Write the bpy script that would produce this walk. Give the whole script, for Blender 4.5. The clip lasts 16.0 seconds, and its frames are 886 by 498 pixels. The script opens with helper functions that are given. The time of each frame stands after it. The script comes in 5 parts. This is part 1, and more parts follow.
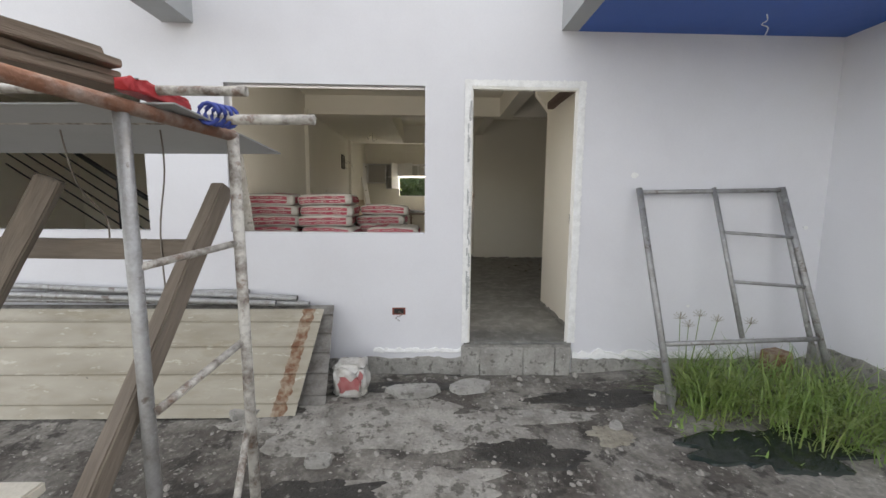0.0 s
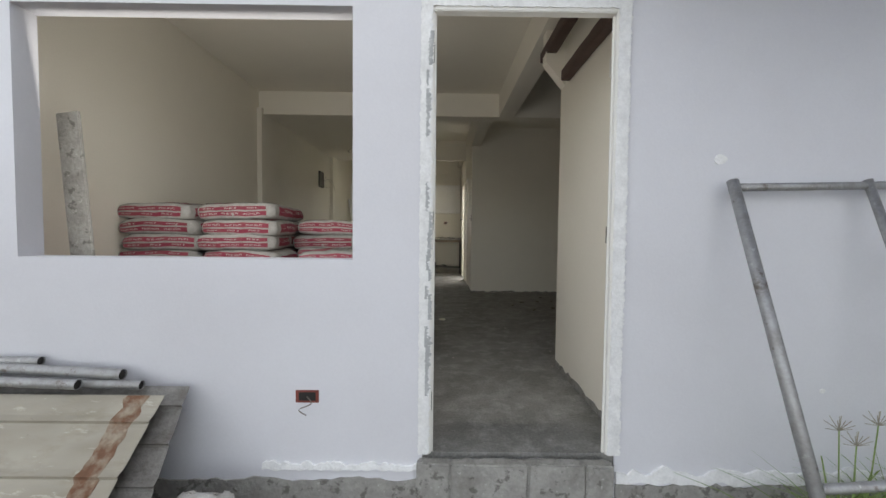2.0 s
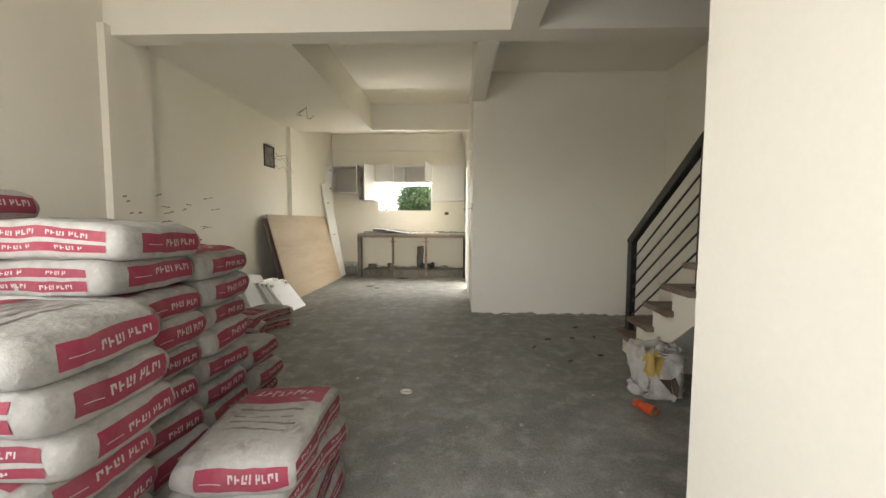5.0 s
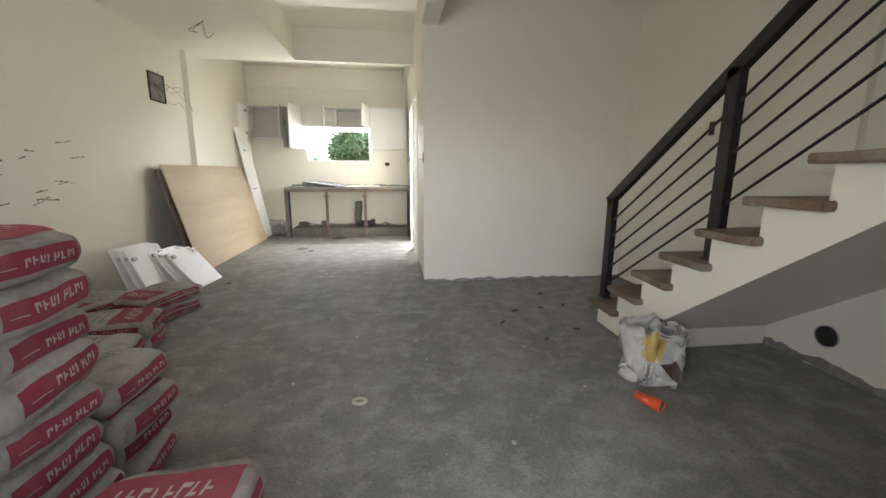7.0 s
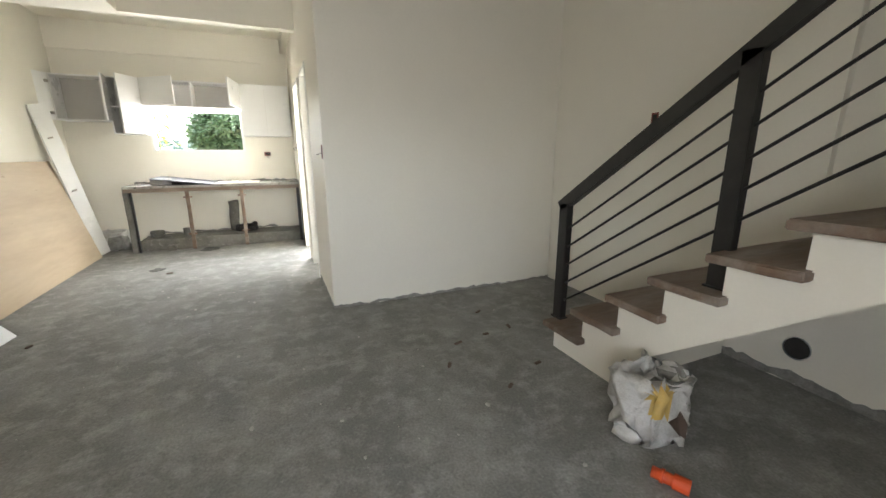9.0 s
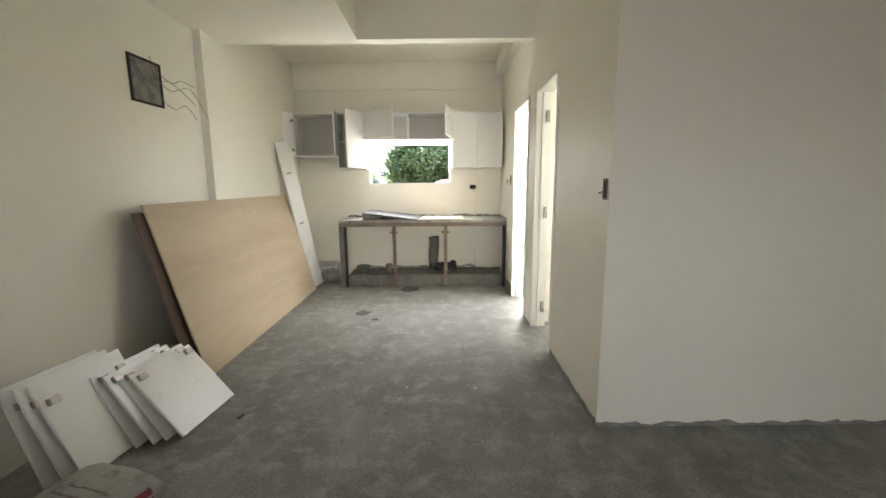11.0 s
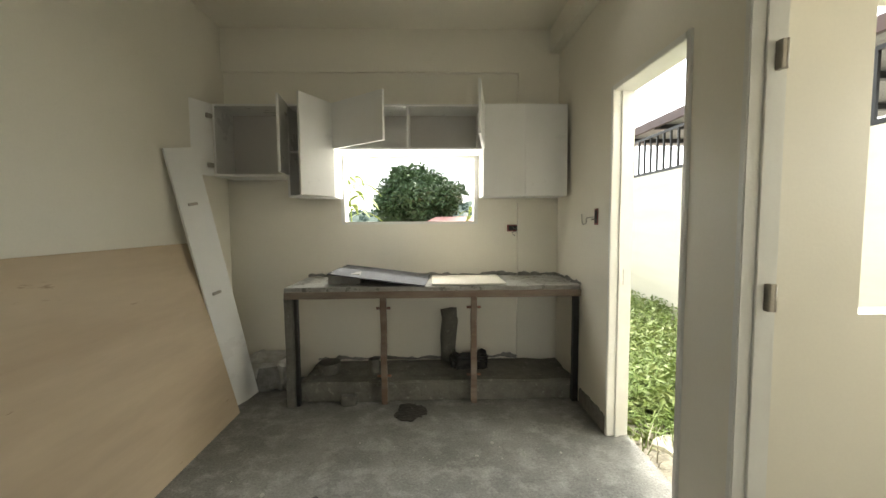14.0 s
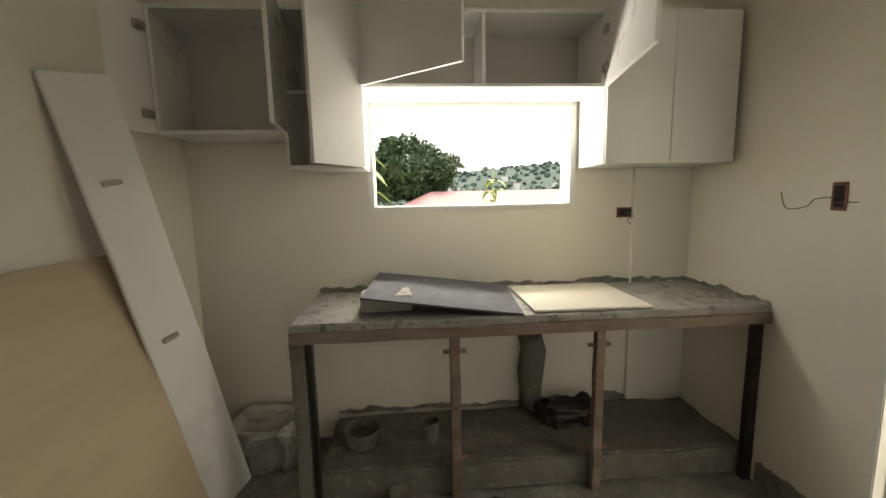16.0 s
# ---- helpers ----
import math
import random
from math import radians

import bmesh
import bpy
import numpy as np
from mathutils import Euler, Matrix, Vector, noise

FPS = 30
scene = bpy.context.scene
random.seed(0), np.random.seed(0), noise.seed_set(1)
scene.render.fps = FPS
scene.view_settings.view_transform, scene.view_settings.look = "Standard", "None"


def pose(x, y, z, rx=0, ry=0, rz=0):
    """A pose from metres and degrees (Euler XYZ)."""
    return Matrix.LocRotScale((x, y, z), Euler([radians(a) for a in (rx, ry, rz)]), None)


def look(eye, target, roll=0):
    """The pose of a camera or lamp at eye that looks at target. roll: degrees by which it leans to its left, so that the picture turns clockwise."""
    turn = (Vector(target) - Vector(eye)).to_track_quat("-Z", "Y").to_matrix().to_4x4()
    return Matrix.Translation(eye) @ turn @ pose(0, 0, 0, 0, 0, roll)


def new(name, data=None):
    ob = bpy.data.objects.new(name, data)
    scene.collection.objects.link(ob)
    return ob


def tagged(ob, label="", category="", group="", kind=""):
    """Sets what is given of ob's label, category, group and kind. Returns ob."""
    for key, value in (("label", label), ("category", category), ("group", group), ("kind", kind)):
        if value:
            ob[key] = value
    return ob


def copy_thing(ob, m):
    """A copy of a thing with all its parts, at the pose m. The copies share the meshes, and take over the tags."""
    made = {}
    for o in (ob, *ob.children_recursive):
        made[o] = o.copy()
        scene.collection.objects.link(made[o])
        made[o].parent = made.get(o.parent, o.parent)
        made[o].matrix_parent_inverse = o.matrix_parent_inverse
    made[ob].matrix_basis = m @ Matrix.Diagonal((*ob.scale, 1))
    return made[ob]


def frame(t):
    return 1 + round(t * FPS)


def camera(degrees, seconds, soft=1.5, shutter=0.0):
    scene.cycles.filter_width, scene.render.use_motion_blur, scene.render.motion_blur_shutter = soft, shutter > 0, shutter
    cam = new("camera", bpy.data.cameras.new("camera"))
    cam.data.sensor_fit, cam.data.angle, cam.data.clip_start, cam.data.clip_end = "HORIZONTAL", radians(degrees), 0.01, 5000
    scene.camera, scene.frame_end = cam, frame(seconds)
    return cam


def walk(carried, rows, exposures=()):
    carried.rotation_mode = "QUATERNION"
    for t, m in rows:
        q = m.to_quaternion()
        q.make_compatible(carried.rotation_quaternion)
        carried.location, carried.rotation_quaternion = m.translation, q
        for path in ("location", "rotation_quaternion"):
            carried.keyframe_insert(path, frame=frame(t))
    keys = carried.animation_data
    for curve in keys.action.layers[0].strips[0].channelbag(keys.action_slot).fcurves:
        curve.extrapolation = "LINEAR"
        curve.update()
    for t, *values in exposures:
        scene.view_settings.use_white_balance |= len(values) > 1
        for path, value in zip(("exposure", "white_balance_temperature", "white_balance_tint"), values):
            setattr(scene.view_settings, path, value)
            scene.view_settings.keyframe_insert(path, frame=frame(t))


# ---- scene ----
cam = camera(96.7, 16.0)
PATH = [
    (0, (-0.116, 0.053, 1.183), (-0.056, 2.038, 0.95), 0.5),
    (0.5, (-0.04, 0.401, 1.139), (0.017, 2.392, 0.955), 0.5),
    (1, (-0.005, 0.752, 1.146), (0.036, 2.744, 0.97), 0.4),
    (1.5, (0.128, 1.072, 1.113), (0.157, 3.069, 1.005), 0.5),
    (2, (0.245, 1.437, 1.063), (0.257, 3.435, 0.98), 0.6),
    (2.5, (0.406, 1.841, 1.058), (0.397, 3.839, 0.968), 0.4),
    (3, (0.622, 2.24, 1.048), (0.574, 4.238, 0.963), 0.6),
    (3.5, (0.615, 2.70, 1.048), (0.566, 4.696, 0.935), 0.6),
    (4, (0.625, 3.09, 1.11), (0.564, 5.086, 0.985), 0.2),
    (4.2, (0.624, 3.21, 1.125), (0.552, 5.205, 0.996), 0.2),
    (6.3, (0.563, 4.105, 1.166), (0.494, 6.092, 0.951), 0.2),
    (6.5, (0.552, 4.159, 1.157), (0.501, 6.133, 0.837), 0.2),
    (7, (0.456, 4.296, 1.185), (0.708, 6.243, 0.801), 0.4),
    (7.5, (0.433, 4.423, 1.18), (1.14, 6.253, 0.79), 0.2),
    (8, (0.495, 4.622, 1.175), (1.382, 6.364, 0.749), 0.2),
    (8.5, (0.488, 4.858, 1.227), (1.373, 6.584, 0.74), -0.0),
    (9, (0.391, 5.136, 1.308), (1.158, 6.923, 0.841), -0.2),
    (9.5, (0.321, 5.453, 1.35), (0.829, 7.346, 0.951), -0.5),
    (10, (0.206, 5.761, 1.362), (0.354, 7.72, 0.988), -0.8),
    (12.3, (-0.286, 7.41, 1.333), (-0.321, 9.395, 1.095), -0.4),
    (12.5, (-0.296, 7.56, 1.321), (-0.334, 9.546, 1.096), -0.4),
    (13, (-0.371, 7.931, 1.346), (-0.362, 9.922, 1.161), -0.4),
    (13.5, (-0.354, 8.316, 1.383), (-0.29, 10.307, 1.213), -0.5),
    (14, (-0.34, 8.695, 1.379), (-0.283, 10.689, 1.244), -0.4),
    (14.5, (-0.438, 9.062, 1.409), (-0.362, 11.057, 1.283), -0.5),
    (15, (-0.509, 9.439, 1.386), (-0.451, 11.435, 1.268), -0.8),
    (15.5, (-0.655, 9.705, 1.406), (-0.612, 11.7, 1.230), -0.7),
    (16, (-0.872, 9.913, 1.443), (-0.733, 11.89, 1.177), -1.2),
]
EXPOSURES = [(0.0, 1.75, 6900, 11), (1.5, 1.75, 6700, 10), (2.5, 1.65, 6600, 10), (3.5, 1.8, 6600, 10), (4.2, 2.75, 7100, 10), (6.3, 3.6, 6200, 10), (8.5, 3.85, 6200, 10), (10.0, 3.6, 6300, 10),
             (12.5, 2.8, 6500, 8), (13.5, 2.4, 6500, 6), (14.5, 2.05, 7100, 4), (16.0, 1.95, 7200, 8)]
walk(cam, [(t, look(eye, target, roll)) for t, eye, target, roll in PATH], EXPOSURES)

# ---- world and sun ----
SUN_EL, SUN_AZ = radians(62), radians(14)
world = bpy.data.worlds.new("world")
scene.world = world
world.use_nodes = True
wn = world.node_tree
sky = wn.nodes.new("ShaderNodeTexSky")
sky.sky_type, sky.sun_disc, sky.sun_elevation, sky.sun_rotation = "NISHITA", False, SUN_EL, SUN_AZ
sky.air_density, sky.dust_density = 1.0, 1.5
veil = wn.nodes.new("ShaderNodeHueSaturation")
veil.inputs["Saturation"].default_value = 0.3
wn.links.new(sky.outputs[0], veil.inputs["Color"])
wn.links.new(veil.outputs[0], wn.nodes["Background"].inputs[0])
wn.nodes["Background"].inputs[1].default_value = 0.15
sun_data = bpy.data.lights.new("sun", "SUN")
sun_data.energy, sun_data.angle, sun_data.color = 1.4, radians(12), (1.0, 0.95, 0.88)
sun = new("sun", sun_data)
sun_dir = Vector((math.sin(SUN_AZ) * math.cos(SUN_EL), math.cos(SUN_AZ) * math.cos(SUN_EL), math.sin(SUN_EL)))
sun.matrix_world = look(sun_dir * 40, (0, 0, 0))


def sky_fill(name, at, target, size_x, size_y, power):
    """An added area lamp that stands in for daylight at an opening."""
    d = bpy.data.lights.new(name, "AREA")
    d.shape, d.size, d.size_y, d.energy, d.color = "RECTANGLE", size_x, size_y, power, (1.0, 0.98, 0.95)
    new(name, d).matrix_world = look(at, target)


# Front lamps stand just inside the openings in place of sky light.
sky_fill("daylight_window", (-0.955, 3.43, 1.515), (-0.955, 9, 2.3), 1.5, 1.1, 2.9)
sky_fill("daylight_door", (0.63, 3.43, 1.05), (0.55, 9, 1.9), 0.78, 2.0, 0.7)
# Two unseen lamps outside, above door and window heads, added to brighten the kitchen.
sky_fill("back_door_fill", (2.0, 11.0, 3.0), (-0.3, 10.6, 0.9), 1.8, 1.0, 15)
sky_fill("kitchen_window_fill", (-0.53, 12.95, 2.75), (-0.53, 11.6, 1.1), 1.2, 0.6, 12)
# Unseen lamp below the sill, added so the kitchen ceiling gets light from beneath.
sky_fill("below_sill_fill", (-0.53, 12.8, 0.95), (-0.53, 11.2, 2.35), 1.2, 0.5, 26)
# Lamp in an assumed, unseen side opening, added to brighten the bathroom.
sky_fill("bathroom_fill", (3.05, 9.45, 1.9), (0.9, 9.5, 0.9), 0.9, 0.7, 4)


# ---- materials ----
def material(name, color, rough=0.7, metal=0.0, dirt=None, dirt_amount=0.3, scale=3.0, grain=60.0, bump=0.15, stretch=(1, 1, 1), spread=0.12,
             random_value=0.0, coords="object", flecks=()):
    """A surface with stains at a large scale, grain at a small one and fine relief."""
    m = bpy.data.materials.new(name)
    m.use_nodes = True
    t = m.node_tree
    n, link = t.nodes, t.links.new
    bsdf = n["Principled BSDF"]
    bsdf.inputs["Metallic"].default_value = metal
    if coords == "world":
        src = n.new("ShaderNodeNewGeometry").outputs["Position"]
    else:
        src = n.new("ShaderNodeTexCoord").outputs["Object"]
    mp = n.new("ShaderNodeMapping")
    mp.inputs["Scale"].default_value = stretch
    link(src, mp.inputs["Vector"])
    big = n.new("ShaderNodeTexNoise")
    big.inputs["Scale"].default_value, big.inputs["Detail"].default_value, big.inputs["Roughness"].default_value = scale, 6, 0.62
    small = n.new("ShaderNodeTexNoise")
    small.inputs["Scale"].default_value, small.inputs["Detail"].default_value = grain, 4
    link(mp.outputs[0], big.inputs["Vector"])
    link(mp.outputs[0], small.inputs["Vector"])
    ramp = n.new("ShaderNodeMapRange")
    ramp.inputs["From Min"].default_value, ramp.inputs["From Max"].default_value = 0.42, 0.68
    ramp.inputs["To Max"].default_value = dirt_amount
    link(big.outputs["Fac"], ramp.inputs["Value"])
    mix = n.new("ShaderNodeMix")
    mix.data_type = "RGBA"
    d = dirt or tuple(c * 0.55 for c in color)
    mix.inputs["A"].default_value, mix.inputs["B"].default_value = (*color, 1), (*d, 1)
    link(ramp.outputs[0], mix.inputs["Factor"])
    hsv = n.new("ShaderNodeHueSaturation")
    val = n.new("ShaderNodeMapRange")
    val.inputs["To Min"].default_value, val.inputs["To Max"].default_value = 1 - spread, 1 + spread
    link(small.outputs["Fac"], val.inputs["Value"])
    if random_value:
        info = n.new("ShaderNodeObjectInfo")
        rv = n.new("ShaderNodeMapRange")
        rv.inputs["To Min"].default_value, rv.inputs["To Max"].default_value = 1 - random_value, 1 + random_value
        link(info.outputs["Random"], rv.inputs["Value"])
        mul = n.new("ShaderNodeMath")
        mul.operation = "MULTIPLY"
        link(val.outputs[0], mul.inputs[0])
        link(rv.outputs[0], mul.inputs[1])
        link(mul.outputs[0], hsv.inputs["Value"])
    else:
        link(val.outputs[0], hsv.inputs["Value"])
    tone = mix.outputs["Result"]
    for f_scale, f_low, f_high, f_color, f_amount in flecks:
        fn = n.new("ShaderNodeTexNoise")
        fn.inputs["Scale"].default_value, fn.inputs["Detail"].default_value, fn.inputs["Roughness"].default_value, fn.inputs["Distortion"].default_value = f_scale, 6, 0.65, 0.1
        link(mp.outputs[0], fn.inputs["Vector"])
        fr = n.new("ShaderNodeMapRange")
        fr.inputs["From Min"].default_value, fr.inputs["From Max"].default_value, fr.inputs["To Max"].default_value = f_low, f_high, f_amount
        link(fn.outputs["Fac"], fr.inputs["Value"])
        fm = n.new("ShaderNodeMix")
        fm.data_type = "RGBA"
        fm.inputs["B"].default_value = (*f_color, 1)
        link(fr.outputs[0], fm.inputs["Factor"])
        link(tone, fm.inputs["A"])
        tone = fm.outputs["Result"]
    link(tone, hsv.inputs["Color"])
    link(hsv.outputs[0], bsdf.inputs["Base Color"])
    rr = n.new("ShaderNodeMapRange")
    rr.inputs["To Min"].default_value, rr.inputs["To Max"].default_value = max(rough - 0.12, 0.03), min(rough + 0.12, 1)
    link(big.outputs["Fac"], rr.inputs["Value"])
    link(rr.outputs[0], bsdf.inputs["Roughness"])
    if bump:
        add = n.new("ShaderNodeMath")
        add.operation = "MULTIPLY_ADD"
        link(big.outputs["Fac"], add.inputs[0])
        add.inputs[1].default_value = 1.5
        link(small.outputs["Fac"], add.inputs[2])
        bn = n.new("ShaderNodeBump")
        bn.inputs["Strength"].default_value, bn.inputs["Distance"].default_value = bump, 0.01
        link(add.outputs[0], bn.inputs["Height"])
        link(bn.outputs[0], bsdf.inputs["Normal"])
    return m


WHITE_OUT = material("lilac_white_paint", (0.72, 0.72, 0.74), 0.75, dirt=(0.60, 0.59, 0.60), dirt_amount=0.35, scale=0.9, grain=90, bump=0.06, spread=0.03, coords="world")
CREAM = material("cream_primer", (0.83, 0.79, 0.685), 0.5, dirt=(0.76, 0.72, 0.625), dirt_amount=0.45, scale=0.8, grain=70, bump=0.06, spread=0.03, coords="world")
CEIL = material("ceiling_paint", (0.88, 0.84, 0.735), 0.7, dirt=(0.79, 0.75, 0.66), dirt_amount=0.4, scale=0.7, grain=60, bump=0.05, spread=0.03, coords="world")
GREY_PAINT = material("grey_paint", (0.40, 0.41, 0.41), 0.7, scale=1.0, dirt_amount=0.2, spread=0.04, coords="world")
BLUE = material("blue_ceiling_paint", (0.03, 0.11, 0.42), 0.5, dirt=(0.025, 0.085, 0.33), dirt_amount=0.4, scale=1.2, bump=0.05, spread=0.05, coords="world")
TRIM = material("white_gloss_paint", (0.82, 0.81, 0.76), 0.35, dirt=(0.74, 0.72, 0.66), dirt_amount=0.5, scale=5, grain=80, bump=0.06, spread=0.03, coords="world")
PUTTY = material("white_putty", (0.86, 0.86, 0.84), 0.8, dirt=(0.62, 0.62, 0.60), dirt_amount=0.5, scale=14, grain=90, bump=0.3, coords="world")
WORN = material("worn_grey_primer", (0.42, 0.43, 0.42), 0.8, dirt=(0.62, 0.62, 0.6), dirt_amount=0.6, scale=25, bump=0.3, coords="world")
FLOOR = material("bare_concrete_floor", (0.185, 0.182, 0.167), 0.7, dirt=(0.29, 0.283, 0.262), dirt_amount=0.8, scale=2.2, grain=75, bump=0.5, spread=0.45, coords="world", flecks=((7.0, 0.48, 0.66, (0.36, 0.352, 0.325), 0.7), (15.0, 0.56, 0.66, (0.11, 0.107, 0.096), 0.4), (30.0, 0.62, 0.68, (0.40, 0.39, 0.365), 0.5), (52.0, 0.68, 0.71, (0.06, 0.055, 0.05), 0.8)))
CONCRETE = material("rough_concrete", (0.36, 0.35, 0.32), 0.9, dirt=(0.20, 0.19, 0.17), dirt_amount=0.7, scale=7, grain=50, bump=0.6, spread=0.25, coords="world", flecks=((16.0, 0.57, 0.62, (0.11, 0.105, 0.09), 0.7), (38.0, 0.64, 0.68, (0.55, 0.54, 0.50), 0.7)))
# Darker concrete for the counter base and the cement-crusted pieces near it.
DARKCONC = material("dark_concrete", (0.17, 0.163, 0.14), 0.9, dirt=(0.09, 0.085, 0.07), dirt_amount=0.7, scale=6, grain=50, bump=0.6, spread=0.25, coords="world", flecks=((20.0, 0.60, 0.66, (0.30, 0.29, 0.26), 0.6), (30.0, 0.66, 0.70, (0.05, 0.046, 0.04), 0.8)))
MORTAR = material("mortar_smear", (0.28, 0.27, 0.245), 0.95, dirt=(0.15, 0.145, 0.13), dirt_amount=0.7, scale=18, grain=80, bump=0.8, spread=0.2, coords="world")
SOIL = material("damp_cement_soil", (0.085, 0.076, 0.064), 0.9, dirt=(0.30, 0.285, 0.25), dirt_amount=1.0, scale=1.9, grain=32, bump=1.0, spread=0.6, coords="world", flecks=((4.5, 0.54, 0.60, (0.035, 0.031, 0.026), 0.8), (14.0, 0.57, 0.63, (0.26, 0.25, 0.22), 0.7), (40.0, 0.62, 0.66, (0.42, 0.40, 0.36), 0.8)))
DRYSOIL = material("dry_pale_soil", (0.27, 0.25, 0.20), 0.95, dirt=(0.24, 0.21, 0.16), dirt_amount=0.8, scale=3, grain=40, bump=0.8, spread=0.4, coords="world", flecks=((22.0, 0.58, 0.64, (0.13, 0.11, 0.08), 0.7),))
SKIM = material("dried_cement_skim", (0.34, 0.325, 0.29), 0.9, dirt=(0.16, 0.15, 0.13), dirt_amount=0.9, scale=4.5, grain=45, bump=0.7, spread=0.35, coords="world", flecks=((13.0, 0.54, 0.60, (0.09, 0.083, 0.07), 0.8),))
WETSOIL = material("wet_dark_soil", (0.030, 0.028, 0.024), 0.6, dirt=(0.07, 0.064, 0.054), dirt_amount=0.8, scale=7, grain=45, bump=0.9, spread=0.5, coords="world", flecks=((30.0, 0.62, 0.66, (0.25, 0.24, 0.21), 0.7),))
PEBBLE = material("pale_rubble", (0.42, 0.40, 0.36), 0.9, dirt=(0.28, 0.26, 0.23), scale=9, bump=0.5, random_value=0.3)
WATER = material("dark_puddle", (0.02, 0.028, 0.022), 0.12, scale=4, bump=0.04)
PLY = material("pale_plywood", (0.55, 0.44, 0.305), 0.65, dirt=(0.40, 0.30, 0.20), dirt_amount=0.6, scale=2.6, grain=24, bump=0.06, stretch=(1, 0.16, 1), spread=0.08, flecks=((9.0, 0.68, 0.72, (0.20, 0.13, 0.08), 0.6),))
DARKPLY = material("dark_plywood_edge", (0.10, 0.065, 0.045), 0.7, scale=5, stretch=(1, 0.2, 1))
MELAMINE = material("white_melamine", (0.80, 0.79, 0.76), 0.3, dirt=(0.72, 0.71, 0.67), dirt_amount=0.35, scale=3, grain=80, bump=0.02, spread=0.02)
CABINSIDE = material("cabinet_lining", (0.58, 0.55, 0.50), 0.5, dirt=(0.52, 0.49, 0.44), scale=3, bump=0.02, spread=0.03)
STEEL = material("galvanised_steel", (0.36, 0.36, 0.355), 0.45, 0.45, dirt=(0.24, 0.23, 0.21), dirt_amount=0.75, scale=16, grain=90, bump=0.2, spread=0.2, flecks=((13.0, 0.60, 0.66, (0.13, 0.10, 0.08), 0.8), (22.0, 0.62, 0.67, (0.55, 0.55, 0.53), 0.7)))
RUST = material("rusty_steel", (0.24, 0.115, 0.07), 0.8, 0.2, dirt=(0.45, 0.42, 0.38), dirt_amount=0.6, scale=14, bump=0.5, spread=0.25)
PAINTPIPE = material("paint_splashed_pipe", (0.58, 0.56, 0.51), 0.6, 0.1, dirt=(0.13, 0.10, 0.08), dirt_amount=1.0, scale=17, bump=0.4, spread=0.15, flecks=((18.0, 0.56, 0.64, (0.17, 0.09, 0.055), 0.7),))
BLACK = material("black_steel_paint", (0.018, 0.017, 0.016), 0.4, 0.2, dirt=(0.05, 0.045, 0.04), scale=12, bump=0.08)
TREAD = material("stained_hardwood", (0.155, 0.10, 0.065), 0.6, dirt=(0.30, 0.27, 0.23), dirt_amount=0.75, scale=6, grain=40, bump=0.3, stretch=(0.25, 1, 1), spread=0.25, random_value=0.15)
JOIST = material("brown_joist", (0.085, 0.05, 0.04), 0.55, scale=6, stretch=(0.3, 1, 1))
OLDWOOD = material("weathered_timber", (0.20, 0.165, 0.13), 0.85, dirt=(0.12, 0.10, 0.08), dirt_amount=0.8, scale=9, grain=60, bump=0.7, stretch=(1, 1, 0.12), spread=0.3)
OLDWOODX = material("weathered_boards", (0.235, 0.18, 0.135), 0.85, dirt=(0.10, 0.08, 0.06), dirt_amount=0.8, scale=9, grain=60, bump=0.7, stretch=(1, 0.1, 1), spread=0.3)
PALEWOOD = material("pale_plank", (0.55, 0.52, 0.44), 0.8, dirt=(0.38, 0.34, 0.27), scale=6, bump=0.3, stretch=(0.15, 1, 1))
SHEET = material("old_roof_sheet", (0.38, 0.35, 0.28), 0.55, 0.2, dirt=(0.27, 0.24, 0.18), dirt_amount=0.85, scale=5, grain=40, bump=0.25, stretch=(0.35, 1, 1), spread=0.15, flecks=((6.0, 0.52, 0.66, (0.27, 0.235, 0.165), 0.7), (24.0, 0.60, 0.66, (0.58, 0.55, 0.46), 0.5), (34.0, 0.70, 0.73, (0.05, 0.035, 0.02), 0.9)))
SHEETRUST = material("rusted_sheet_edge", (0.17, 0.085, 0.045), 0.85, dirt=(0.36, 0.31, 0.23), dirt_amount=0.9, scale=16, bump=0.5, spread=0.25)
SHEETDARK = material("grey_roof_sheet", (0.22, 0.21, 0.19), 0.6, 0.3, dirt=(0.10, 0.085, 0.07), dirt_amount=0.8, scale=11, bump=0.4, spread=0.2)
PAPER = material("dusty_sack_paper", (0.36, 0.345, 0.315), 0.85, dirt=(0.25, 0.24, 0.215), dirt_amount=0.7, scale=6, grain=35, bump=0.6, spread=0.16, random_value=0.1, flecks=((12.0, 0.55, 0.66, (0.20, 0.19, 0.17), 0.6), (26.0, 0.6, 0.68, (0.46, 0.44, 0.41), 0.5)))
MAROON = material("maroon_sack_print", (0.25, 0.028, 0.055), 0.75, dirt=(0.27, 0.09, 0.09), dirt_amount=0.6, scale=9, grain=50, bump=0.4, spread=0.15, random_value=0.15)
INK = material("pale_sack_print", (0.46, 0.41, 0.38), 0.8, dirt=(0.45, 0.36, 0.33), dirt_amount=0.6, scale=20, bump=0.2)
WOVEN = material("woven_plastic_sack", (0.60, 0.585, 0.55), 0.6, dirt=(0.38, 0.35, 0.29), dirt_amount=0.7, scale=9, grain=120, bump=0.5, spread=0.12)
PINK = material("faded_red_print", (0.42, 0.13, 0.13), 0.7, dirt=(0.55, 0.40, 0.36), scale=14)
YELLOW = material("ochre_sack_print", (0.60, 0.40, 0.10), 0.7, dirt=(0.60, 0.50, 0.30), scale=12)
ORANGE = material("orange_pvc", (0.66, 0.085, 0.02), 0.4, dirt=(0.55, 0.14, 0.05), scale=12, bump=0.1)
